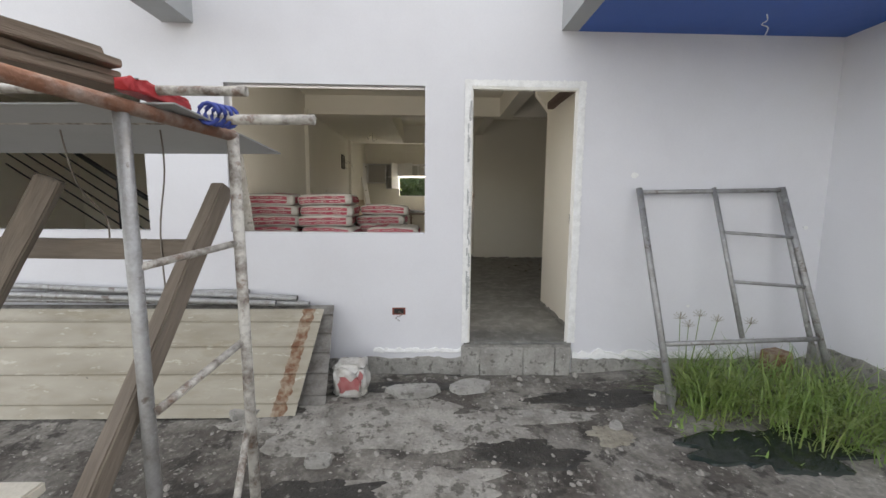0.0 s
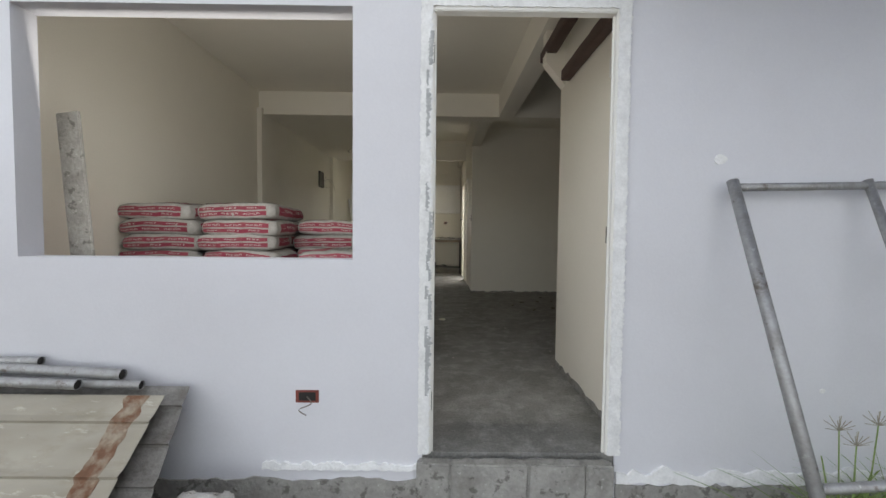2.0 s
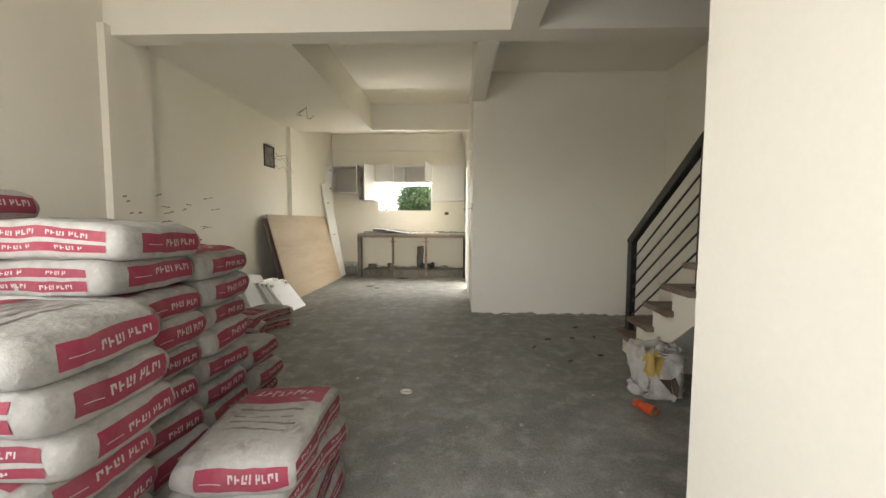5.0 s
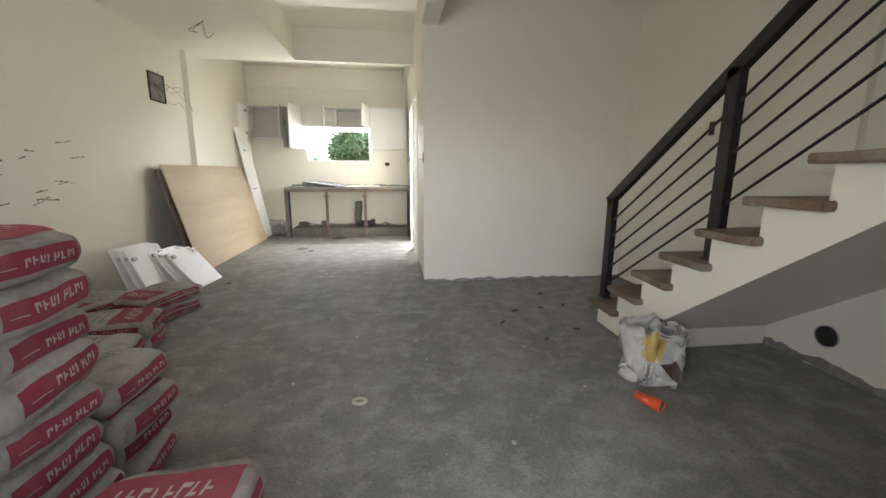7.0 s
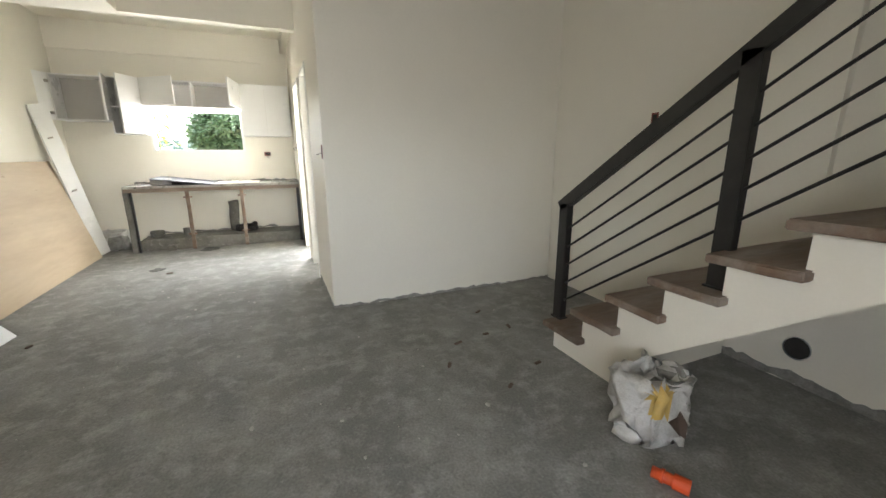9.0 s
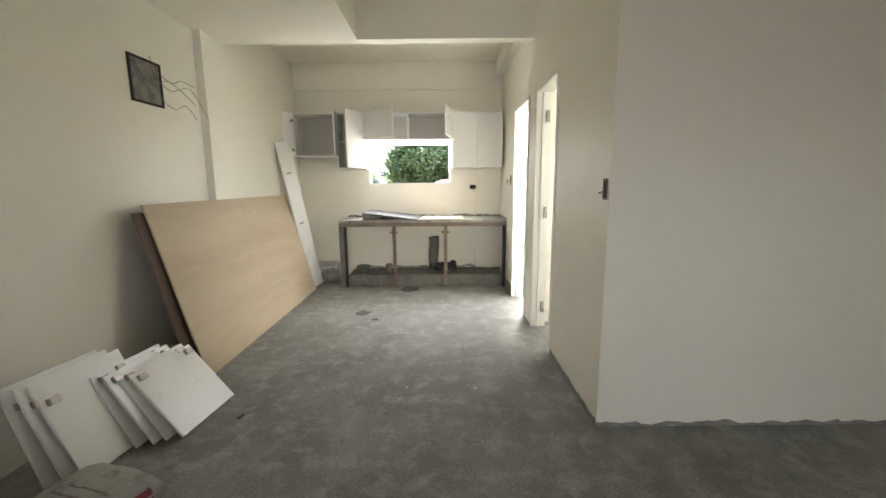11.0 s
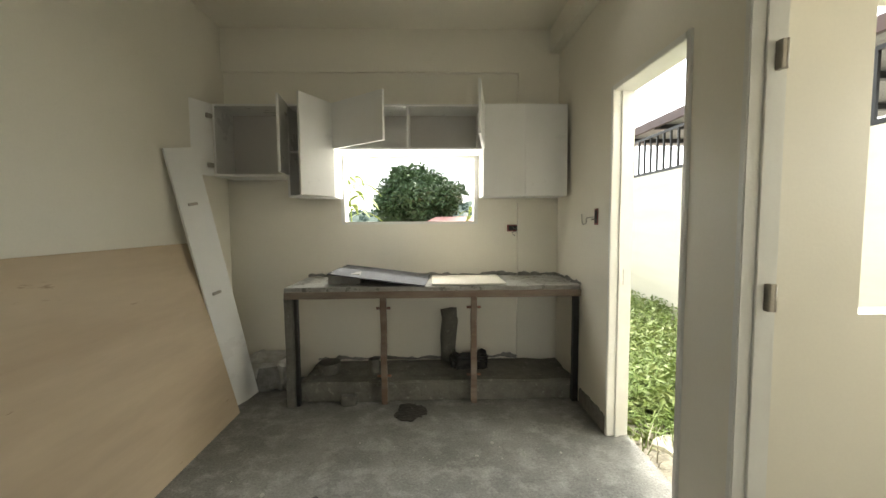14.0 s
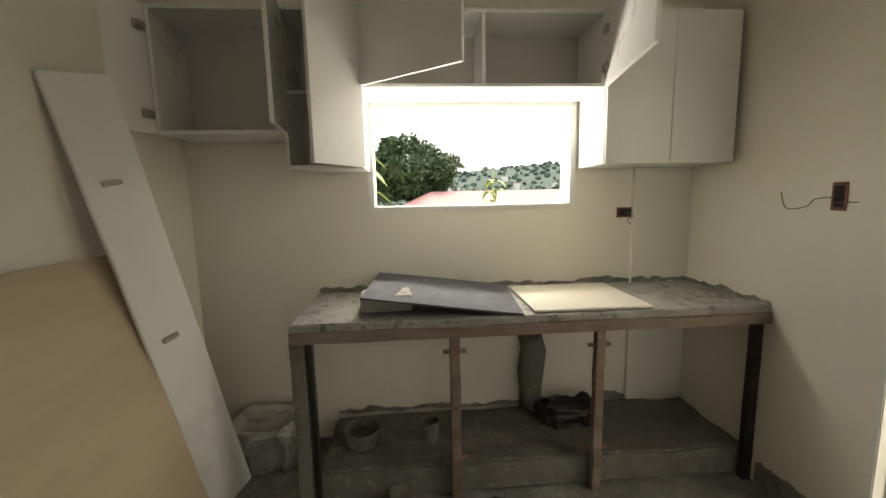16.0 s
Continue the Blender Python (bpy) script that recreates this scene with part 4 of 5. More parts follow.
rd = random.Random(8)
db = bmesh.new()
for k in range(170):
    x, y = rd.uniform(-1.6, 2.9), rd.uniform(4.4, 11.3)
    if x > KX - 0.1 and y > 8.3 or x < -1.2 and y < 9.1 or x > 2 and 4.5 < y < 7.4:
        continue
    r = rd.choice((0.004, 0.005, 0.006, 0.009, 0.013))
    t = bmesh.ops.create_icosphere(db, subdivisions=1, radius=r, matrix=Matrix.Translation((x, y, 0.002)) @ Matrix.Diagonal((1, rd.uniform(0.6, 1.6), 0.5, 1)))
structure("floor_grit", db, PEBBLE, "scattered grit and mortar crumbs on the floor", "debris")["kind"] = "stuff"
for x, y, l, a in ((1.50, 7.45, 0.07, 20), (1.32, 7.2, 0.06, 60), (1.75, 7.5, 0.05, 0), (1.98, 7.55, 0.06, 80), (1.55, 6.85, 0.05, 40), (1.85, 7.0, 0.05, 10), (-0.77, 10.3, 0.07, 15), (-1.28, 8.6, 0.05, 70), (1.9, 7.9, 0.06, 30)):
    b = slab_bm((l, 0.022, 0.012), pose(0, 0, 0.007, 0, 0, a), 0.004)
    tagged(part("wood_chip", b, DARKPLY), "small dark scrap of wood on the concrete floor", "scrap", "floor scraps").location = (x, y, 0)


def stain(name, x, y, r, mat, seed, z=0.003, label="dark wet cement stain on the floor"):
    b = bmesh.new()
    vs = []
    for k in range(40):
        a = k * math.pi / 20
        rr = r * (1 + 0.5 * noise.noise(Vector((math.cos(a) * 1.5, math.sin(a) * 1.5, seed))) + 0.25 * noise.noise(Vector((math.cos(a) * 5, math.sin(a) * 5, seed))))
        vs.append(b.verts.new((x + rr * math.cos(a), y + rr * math.sin(a), z)))
    b.faces.new(vs)
    r_ = bmesh.ops.extrude_face_region(b, geom=b.faces[:])
    for v in r_["geom"]:
        if isinstance(v, bmesh.types.BMVert):
            v.co.z += 0.004
    bmesh.ops.recalc_face_normals(b, faces=b.faces[:])
    ob = structure(name, b, mat, label, "stain")
    return ob


stain("mortar_spill", -0.93, 10.52, 0.07, WETSOIL, 2.2)
stain("mortar_patch", -0.5, 11.48, 0.12, WETSOIL, 5.2)


# ---- kitchen ----
CF = 11.585
counter = thing("kitchen_counter", "unfinished concrete kitchen counter with rough formwork edges", "counter", (-0.33, 11.9, 0))
o = Vector((-0.33, 11.9, 0))


def cpart(name, x0, y0, z0, x1, y1, z1, mat, bev=0.006, label="", rough=0.006):
    b = box_bm(x0 - o.x, y0 - o.y, z0, x1 - o.x, y1 - o.y, z1, bev)
    big = [e for e in b.edges if e.calc_length() > 0.1]
    bmesh.ops.subdivide_edges(b, edges=big, cuts=14, use_grid_fill=True)
    for v in b.verts:
        v.co += rough * noise.noise_vector(v.co * 9)
    return part(name, b, mat, counter, label)


cpart("top_slab", -1.43, CF, 0.83, KX - 0.02, BY - 0.035, 0.905, CONCRETE, label="raw grey concrete slab top")
cpart("front_batten", -1.42, CF - 0.022, 0.825, KX - 0.02, CF - 0.002, 0.875, TREAD, 0.003, "stained timber edging batten", 0.003)
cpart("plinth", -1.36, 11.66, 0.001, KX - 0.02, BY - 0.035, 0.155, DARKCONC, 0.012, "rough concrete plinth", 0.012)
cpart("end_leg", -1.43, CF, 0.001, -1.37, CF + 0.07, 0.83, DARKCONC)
for x in (-0.73, -0.05):
    cpart("prop", x, CF + 0.02, 0.001, x + 0.045, CF + 0.06, 0.83, TREAD, 0.004, "timber prop", 0.004)
    for z in (0.22, 0.74):
        part("bolt", tube_bm([(x - 0.03 - o.x, CF + 0.04 - o.y, z), (x + 0.075 - o.x, CF + 0.04 - o.y, z)], 0.01, 8), RUST, counter)
cpart("end_leg", KX - 0.065, CF + 0.02, 0.001, KX - 0.02, CF + 0.06, 0.83, BLACK, 0.003, "dark steel angle", 0.002)
cpart("end_leg", -1.365, CF + 0.02, 0.001, -1.34, CF + 0.06, 0.83, BLACK, 0.003, "dark steel angle", 0.002)
structure("counter_mortar", merge(ragged_strip((-1.43, BY - 0.002, 0.905), (0.42, BY - 0.002, 0.905), (0, -1, 0), 0, 0.025, 0.025, 0.012, 60, 2.5), ragged_strip((0.42, BY - 0.031, 0.905), (KX, BY - 0.031, 0.905), (0, -1, 0), 0, 0.025, 0.02, 0.01, 20, 5.5),
          ragged_strip((KX - 0.018, BY - 0.03, 0.905), (KX - 0.014, CF, 0.905), (-1, 0, 0), 0, 0.02, 0.02, 0.008, 30, 1.5), ragged_strip((-1.36, BY - 0.002, 0.155), (0.42, BY - 0.002, 0.155), (0, -1, 0), 0, 0.025, 0.03, 0.012, 60, 8.5)),
          MORTAR, "rough mortar line where the counter meets the wall", "plaster")
blk = tagged(part("concrete_block", slab_bm((0.24, 0.17, 0.075), pose(0, 0, 0.041, 0, 0, 4), 0.006), CONCRETE), "small grey concrete block under the propped tile", "block")
blk.location = (-1.02, 11.80, 0.907)
tile = tagged(part("floor_tile", slab_bm((0.74, 0.56, 0.009), pose(0, 0, 0), 0.001), GREYTILE), "large dark grey stone-look tile propped on a block", "tile", "loose tiles")
tile.matrix_world = pose(-0.74, 11.90, 0.957, 1, 7.0, -4)
tile2 = tagged(part("floor_tile", slab_bm((0.56, 0.5, 0.009), pose(0, 0, 0), 0.001), WHITETILE), "large cream tile lying flat on the counter", "tile", "loose tiles")
tile2.matrix_world = pose(-0.06, 11.86, 0.916, 0, 0, 0)
pipe = thing("mortared_pipe", "blackened mortar-covered pipe stub behind the counter", "pipe", (-0.2, 12.08, 0.155))
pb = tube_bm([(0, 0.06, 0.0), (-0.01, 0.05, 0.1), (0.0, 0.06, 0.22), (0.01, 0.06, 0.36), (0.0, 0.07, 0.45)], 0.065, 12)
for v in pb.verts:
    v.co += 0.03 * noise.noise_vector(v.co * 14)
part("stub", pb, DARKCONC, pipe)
rag = crumpled_bag("black_rag", "crumpled black plastic bag on the counter plinth", (-0.03, 11.98, 0.155), (0.15, 0.09, 0.10), BLACK, [], 9.0, False)
for x, y, r, h, lab in ((-1.18, 11.86, 0.09, 0.09, "shallow cement-crusted bowl"), (-0.82, 11.86, 0.045, 0.11, "small cement-crusted tin")):
    cup = thing("mixing_pot", lab + " on the plinth", "pot", (x, y, 0.162), "cement pots")
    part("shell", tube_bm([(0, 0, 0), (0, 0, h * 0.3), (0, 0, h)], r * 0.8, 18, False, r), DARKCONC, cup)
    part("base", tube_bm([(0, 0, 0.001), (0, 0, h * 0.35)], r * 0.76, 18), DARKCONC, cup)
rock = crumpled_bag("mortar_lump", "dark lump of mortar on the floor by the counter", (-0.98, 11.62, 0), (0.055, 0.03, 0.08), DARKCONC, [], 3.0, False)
corner_bag = crumpled_bag("rubble_bag", "crumpled clear plastic bag of rubble in the corner", (-1.72, 12.0, 0), (0.17, 0.12, 0.3), WOVEN, [(MORTAR, (0.2, -0.6, -0.5), 0.4)], 7.0)


def cabinet(label, x0, x1, z0, z1, doors=(), shelf=None, divider=None):
    """A wall cabinet. doors: (hinge x, width, angle opened, hinge side: 1 left, -1 right)."""
    y0, y1, t = 11.855, BY - 0.034, 0.016
    e = thing("wall_cabinet", label, "cabinet", (x0, y1, z0), "kitchen wall cabinets")
    q = Vector((x0, y1, z0))

    def p(name, a, c, mat, lab=""):
        return part(name, box_bm(a[0] - q.x, a[1] - q.y, a[2] - q.z, c[0] - q.x, c[1] - q.y, c[2] - q.z, 0.0015), mat, e, lab)
    p("side_panel", (x0, y0, z0), (x0 + t, y1, z1), MELAMINE)
    p("side_panel", (x1 - t, y0, z0), (x1, y1, z1), MELAMINE)
    p("top_panel", (x0 + t, y0, z1 - t), (x1 - t, y1, z1), MELAMINE)
    p("bottom_panel", (x0 + t, y0, z0), (x1 - t, y1, z0 + t), MELAMINE)
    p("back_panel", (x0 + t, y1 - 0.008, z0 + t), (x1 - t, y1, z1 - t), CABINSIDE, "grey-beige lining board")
    if shelf:
        p("shelf", (x0 + t, y0 + 0.02, shelf), (x1 - t, y1 - 0.008, shelf + t), MELAMINE)
    if divider:
        p("divider", (divider, y0 + 0.005, z0 + t), (divider + t, y1 - 0.008, z1 - t), MELAMINE)
    for hx, w, ang, s in doors:
        b = box_bm(0, -0.018, 0.001, w, 0, z1 - z0 - 0.001, 0.0015) if s > 0 else box_bm(-w, -0.018, 0.001, 0, 0, z1 - z0 - 0.001, 0.0015)
        d = part("door", b, MELAMINE, e)
        d.matrix_basis = pose(hx - q.x, y0 - 0.002 - q.y, 0, 0, 0, -ang * s)
        for zz in (0.08, z1 - z0 - 0.1):
            hb = slab_bm((0.05, 0.02, 0.035), Matrix.Translation((s * 0.035, 0.01, zz)), 0.004)
            part("hinge", hb, HINGE, d, "steel cup hinge")
    return e


cabinet("white wall cabinet with both doors standing open", -2.03, -1.47, 1.75, 2.305, [(-2.03, 0.27, 112, 1), (-1.47, 0.27, 97, -1)])
cabinet("narrow white wall cabinet with its door ajar and one shelf", -1.465, -1.11, 1.585, 2.305, [(-1.112, 0.35, 62, -1)], 1.93)
cabinet("long white cabinet over the window with both flaps open", -1.105, 0.07, 1.955, 2.305, [(-1.103, 0.56, 38, 1), (0.068, 0.57, 80, -1)], None, -0.53)
cabinet("white wall cabinet with both doors shut", 0.075, 0.745, 1.585, 2.305, [(0.077, 0.332, 0, 1), (0.743, 0.332, 0, -1)])

wf = thing("window_1", "bare kitchen window opening with a thin white frame", "window", (-0.53, BY, 1.665), kind="structure")
for a in ((-0.60, -0.012, 0.265, 0.60, 0.14, 0.298), (-0.60, -0.012, -0.275, -0.565, 0.14, 0.265), (0.565, -0.012, -0.275, 0.60, 0.14, 0.265), (-0.60, -0.004, -0.30, 0.60, 0.15, -0.277)):
    part("window_frame", box_bm(*a, 0.003), TRIM, wf)

rk = random.Random(77)
for k in range(16):
    y, z, ln = rk.uniform(7.15, 8.0), rk.uniform(0.9, 1.4), rk.uniform(0.05, 0.2)
    structure("wall_scuff", ragged_strip((LX, y, z), (LX, y + ln, z + rk.uniform(-0.02, 0.03)), (1, 0, 0), -0.003, 0.005, 0.01, 0.0015, 24, k * 1.3), WIRE, "dark scuff mark on the cream wall", "scuff mark")
for k in range(9):
    z = rk.uniform(0.9, 1.35)
    structure("wall_scuff", ragged_strip((LX + 0.06, 6.72 + 0.03 * k, z), (LX + 0.06, 6.76 + 0.03 * k, z + 0.01), (1, 0, 0), -0.004, 0.008, 0.012, 0.0015, 20, k * 2.3), WIRE, "dark scuff mark on the cream pilaster", "scuff mark")


# ---- front yard ----
def gz(x, y):
    return ground_height(x, y)


def bar_thing(name, label, cat, at, bars, group=""):
    """bars: (name, start, end, radius, material), in the world."""
    e = thing(name, label, cat, at, group)
    q = Vector(at)
    for nm, a, b, r, m in bars:
        part(nm, tube_bm([Vector(a) - q, (Vector(a) + Vector(b)) / 2 - q, Vector(b) - q], r, 12), m, e)
    return e


A0, A1 = Vector((1.58, 2.62, -0.25)), Vector((1.56, 3.22, 1.31))
B0, B1 = Vector((2.93, 2.8, -0.2)), Vector((2.74, 3.22, 1.33))
C1 = A1.lerp(B1, 0.52)
C0 = A0.lerp(B0, 0.49).lerp(C1, 0.27)
bar_thing("scaffold_frame", "grey galvanised steel scaffold frame leaning against the wall", "scaffold frame", (2.2, 2.75, -0.2), [
    ("upright", A0, A1, 0.024, STEEL), ("upright", B0, B1, 0.024, STEEL), ("upright", B0 + Vector((-0.05, 0.05, 0)), B1 + Vector((-0.01, 0.02, 0)), 0.02, STEEL),
    ("top_bar", A1 - Vector((0, 0, 0.03)), B1 - Vector((0, 0, 0.02)), 0.018, STEEL), ("middle_post", C0, C1, 0.018, STEEL),
    ("bottom_bar", A0.lerp(A1, 0.27), B0.lerp(B1, 0.24), 0.018, STEEL),
    ("rung", C0.lerp(C1, 0.36), B0.lerp(B1, 0.49), 0.013, STEEL), ("rung", C0.lerp(C1, 0.69), B0.lerp(B1, 0.74), 0.013, STEEL)])


def corrugated(name, label, x0, x1, foot_y, head_y, z0, z1, mat, waves=5, group="", skew=0.0, edge=None):
    """A roof sheet on its long edge, leaning on the wall; ridges run along x."""
    e = thing(name, label, "roof sheet", (x1, foot_y, z0), group)
    q = Vector((x1, foot_y, z0))
    for nm, xa, xb, m in [("sheet", x0, x1, mat)] + ([("rusted_end", x1 - 0.16, x1 - 0.07, edge)] if edge else []):
        b = bmesh.new()
        rows = []
        n = waves * 12
        for i in range(n + 1):
            t = i / n
            ph = (t * waves) % 1
            rise = 0.018 * max(0, 1 - abs(ph - 0.5) / 0.09) ** 0.6 if abs(ph - 0.5) < 0.09 else (0.005 if 0.12 < ph < 0.16 or 0.84 < ph < 0.88 else 0)
            off = 0.002 if nm != "sheet" else 0
            row = []
            for j in range(7):
                x = xa + (xb - xa) * j / 6 + (0.02 * noise.noise(Vector((t * 22, j * 0.9, 1))) if nm != "sheet" else 0)
                p = Vector((x + skew * t, foot_y + (head_y - foot_y) * t - rise - off, z0 + (z1 - z0) * t)) - q
                row.append(b.verts.new(p))
            rows.append(row)
        for r0, r1 in zip(rows, rows[1:]):
            for j in range(6):
                b.faces.new((r0[j], r0[j + 1], r1[j + 1], r1[j]))
        ob = part(nm, b, m, e)
        sol = ob.modifiers.new("thickness", "SOLIDIFY")
        sol.thickness = 0.0015
    return e


corrugated("roof_sheet", "stacked grey weathered roof sheet leaning against the wall", -3.6, -0.86, 2.72, 3.24, -0.25, 0.34, SHEETDARK, 5, "leaning roof sheets", -0.05)
corrugated("roof_sheet", "stained cream ribbed roof sheet with a rusted end", -3.7, -1.03, 2.58, 3.16, -0.26, 0.33, SHEET, 4, "leaning roof sheets", 0.06, SHEETRUST)
for x0, x1, y, z0, z1, r in ((-3.9, -1.2, 3.22, 0.52, 0.40, 0.025), (-3.9, -1.35, 3.16, 0.46, 0.375, 0.022), (-3.9, -1.1, 3.20, 0.40, 0.36, 0.02), (-3.9, -1.6, 3.25, 0.43, 0.45, 0.02)):
    p = thing("steel_pipe", "galvanised steel pipe lying along the stacked sheets", "pipe", (x0, y, z0), "stored pipes")
    part("tube", tube_bm([(0, 0, 0), (x1 - x0, 0, z1 - z0)], r, 12, False), STEEL, p)
    # Dark disc near the end paints the shade inside the tube.
    part("bore_shade", tube_bm([(x1 - x0 - 0.01, 0, z1 - z0), (x1 - x0 - 0.006, 0, z1 - z0)], r * 0.9, 12), HOLESHADE_METAL, p)

# scaffold with boards on top
P1, P2 = Vector((-1.0, 1.25, 0)), Vector((-0.875, 1.62, 0))
g1, g2 = gz(P1.x, P1.y), gz(P2.x, P2.y)
P0 = P1 - (P2 - P1) * 1.6
bar_thing("work_platform", "rusty paint-splashed steel scaffold platform", "scaffold", (-1.1, 1.4, g1), [
    ("post", (P1.x, P1.y, g1), (P1.x - 0.01, P1.y, 1.46), 0.021, STEEL), ("post", (P2.x + 0.02, P2.y, g2), (P2.x, P2.y, 1.44), 0.021, PAINTPIPE),
    ("top_beam", (P0.x, P0.y, 1.485), (P2.x, P2.y, 1.43), 0.022, RUST),
    ("brace", (P1.x, P1.y, 0.98), (P2.x, P2.y, 1.02), 0.013, PAINTPIPE), ("brace", (P1.x + 0.02, P1.y, 0.52), (P2.x, P2.y, 0.62), 0.014, PAINTPIPE),
    ("brace", (P1.x + 0.14, P1.y + 0.2, 0.0), (P2.x, P2.y, 0.25), 0.014, PAINTPIPE),
    ("cross_pipe", (-2.9, 1.66, 1.47), (-0.53, 1.50, 1.47), 0.018, PAINTPIPE), ("cross_pipe", (-2.4, 1.36, 1.52), (-0.69, 1.34, 1.52), 0.015, PAINTPIPE)])
for k, (dx, z, w, l) in enumerate(((-0.12, 1.52, 0.2, 1.5), (-0.14, 1.546, 0.19, 1.35), (-0.11, 1.572, 0.17, 1.42), (-0.15, 1.598, 0.16, 1.3), (-0.36, 1.525, 0.2, 1.4), (-0.58, 1.525, 0.2, 1.5))):
    b = box_bm(-w / 2, -l, -0.011, w / 2, 0, 0.011, 0.003)
    bmesh.ops.subdivide_edges(b, edges=[e_ for e_ in b.edges if e_.calc_length() > 0.3], cuts=14)
    for v in b.verts:
        v.co += Vector((0.008, 0.03, 0.005)) * noise.noise(v.co * 9 + Vector((k, 0, 0)))
    ob = tagged(part("old_board", b, OLDWOODX), "splintered weathered board stacked on the platform", "board", "platform boards")
    ob.matrix_world = pose(-0.97 + dx, 1.36 - 0.03 * k, z, 0, 0, -22)
sheet = tagged(part("grey_sheet", slab_bm((1.9, 0.72, 0.006), pose(0, 0, 0), 0.001), GREY_PAINT), "thin grey cement board lying across the scaffold pipes", "board")
sheet.matrix_world = pose(-1.82, 1.74, 1.445, -5, 0, -4)
tarp = crumpled_bag("red_tarp", "rolled red tarpaulin on the scaffold corner", (-0.99, 1.38, 1.49), (0.03, 0.15, 0.045), RED, [], 2.0, False)
tie = thing("rope_tie", "blue rope tied round the scaffold corner", "rope", (-0.88, 1.5, 1.46))
for k in range(4):
    part("turn", tube_bm([(0.012 * k + 0.035 * math.cos(a), 0.02 * k - 0.03, 0.02 + 0.035 * math.sin(a)) for a in (j * math.pi / 6 for j in range(13))], 0.007, 6), BLUETIE, tie)


def timber(label, a, b, w, h, mat=OLDWOOD, name="timber_prop"):
    a, b = Vector(a), Vector(b)
    e_bm = box_bm(-w / 2, -h / 2, 0, w / 2, h / 2, (b - a).length, 0.006)
    bmesh.ops.subdivide_edges(e_bm, edges=[e_ for e_ in e_bm.edges if e_.calc_length() > 0.3], cuts=10)
    for v in e_bm.verts:
        v.co += 0.006 * noise.noise_vector(v.co * 6 + a)
    ob = tagged(part(name, e_bm, mat), label, "timber", "scaffold timbers")
    ob.matrix_world = Matrix.Translation(a) @ (b - a).to_track_quat("Z", "X").to_matrix().to_4x4()
    return ob


timber("weathered square timber propped against the scaffold", (-1.19, 0.72, gz(-1.19, 0.72) - 0.02), (-0.965, 1.70, 1.24), 0.07, 0.06)
timber("weathered timber leaning beside the scaffold", (-2.2, 1.25, gz(-2.2, 1.25)), (-1.50, 1.55, 1.26), 0.075, 0.06)
timber("grey horizontal timber tied to the scaffold", (-2.9, 1.74, 0.99), (-1.05, 1.62, 0.99), 0.08, 0.05)
timber("pale plank lying low across the scaffold foot", (-2.4, 0.98, 0.40), (-1.1, 0.96, 0.45), 0.03, 0.12, PALEWOOD, "pale_plank")
hw = thing("tie_wire", "loose black tie wire hanging from the scaffold", "wire", (-1.2, 1.6, 1.5))
wire(hw, [(0.05, 0.02, 0.0), (0.06, 0.02, -0.2), (0.04, 0.0, -0.45), (0.05, 0.0, -0.8)], 0.003)
wire(hw, [(-0.35, 0.05, 0.0), (-0.3, 0.05, -0.25), (-0.2, 0.05, -0.38), (-0.18, 0.05, -0.5), (-0.05, 0.05, -0.47)], 0.003)

crumpled_bag("woven_sack", "small bulging white woven sack with red stripes", (-0.72, 2.96, gz(-0.72, 2.96)), (0.115, 0.10, 0.25), WOVEN, [(PINK, (-0.3, -0.9, -0.1), 0.9), (PINK, (0.5, -0.8, 0.1), 0.93)], 1.0, False, rough=1.4)


def rubble(name, x, y, a, b_, h, seed, rz=0, label="broken slab of concrete on the ground", mat=CONCRETE):
    b = bmesh.new()
    vs = []
    for k in range(11):
        an = k * 2 * math.pi / 11
        r = 1 + 0.35 * noise.noise(Vector((math.cos(an) * 2, math.sin(an) * 2, seed)))
        vs.append(b.verts.new((a * r * math.cos(an), b_ * r * math.sin(an), 0)))
    f = b.faces.new(vs)
    r_ = bmesh.ops.extrude_face_region(b, geom=[f])
    for v in r_["geom"]:
        if isinstance(v, bmesh.types.BMVert):
            v.co = Vector((v.co.x * 0.93, v.co.y * 0.93, h + 0.012 * noise.noise(v.co * 12)))
    bmesh.ops.recalc_face_normals(b, faces=b.faces[:])
    ob = tagged(part(name, b, mat), label, "rubble", "concrete rubble")
    ob.matrix_world = pose(x, y, gz(x, y) - 0.01, 0, 0, rz)


rubble("concrete_slab", -0.24, 2.92, 0.21, 0.09, 0.06, 1, 5)
rubble("concrete_slab", 0.2, 3.0, 0.18, 0.1, 0.05, 4, 15)
rubble("concrete_slab", -0.75, 2.15, 0.08, 0.06, 0.04, 7, 0)
rubble("concrete_slab", -1.35, 2.62, 0.12, 0.05, 0.05, 2, 20)
rubble("concrete_slab", 1.62, 2.78, 0.09, 0.07, 0.1, 3, 0)
rubble("concrete_slab", 1.4, 1.75, 0.07, 0.05, 0.04, 5, 30)
rubble("concrete_slab", 1.1, 2.45, 0.06, 0.04, 0.04, 8, 60)
rubble("concrete_slab", 2.75, 3.1, 0.12, 0.1, 0.22, 6, 0, "brown earth-crusted block beside the wall", SHEETRUST)
pbm = bmesh.new()
rp = random.Random(11)
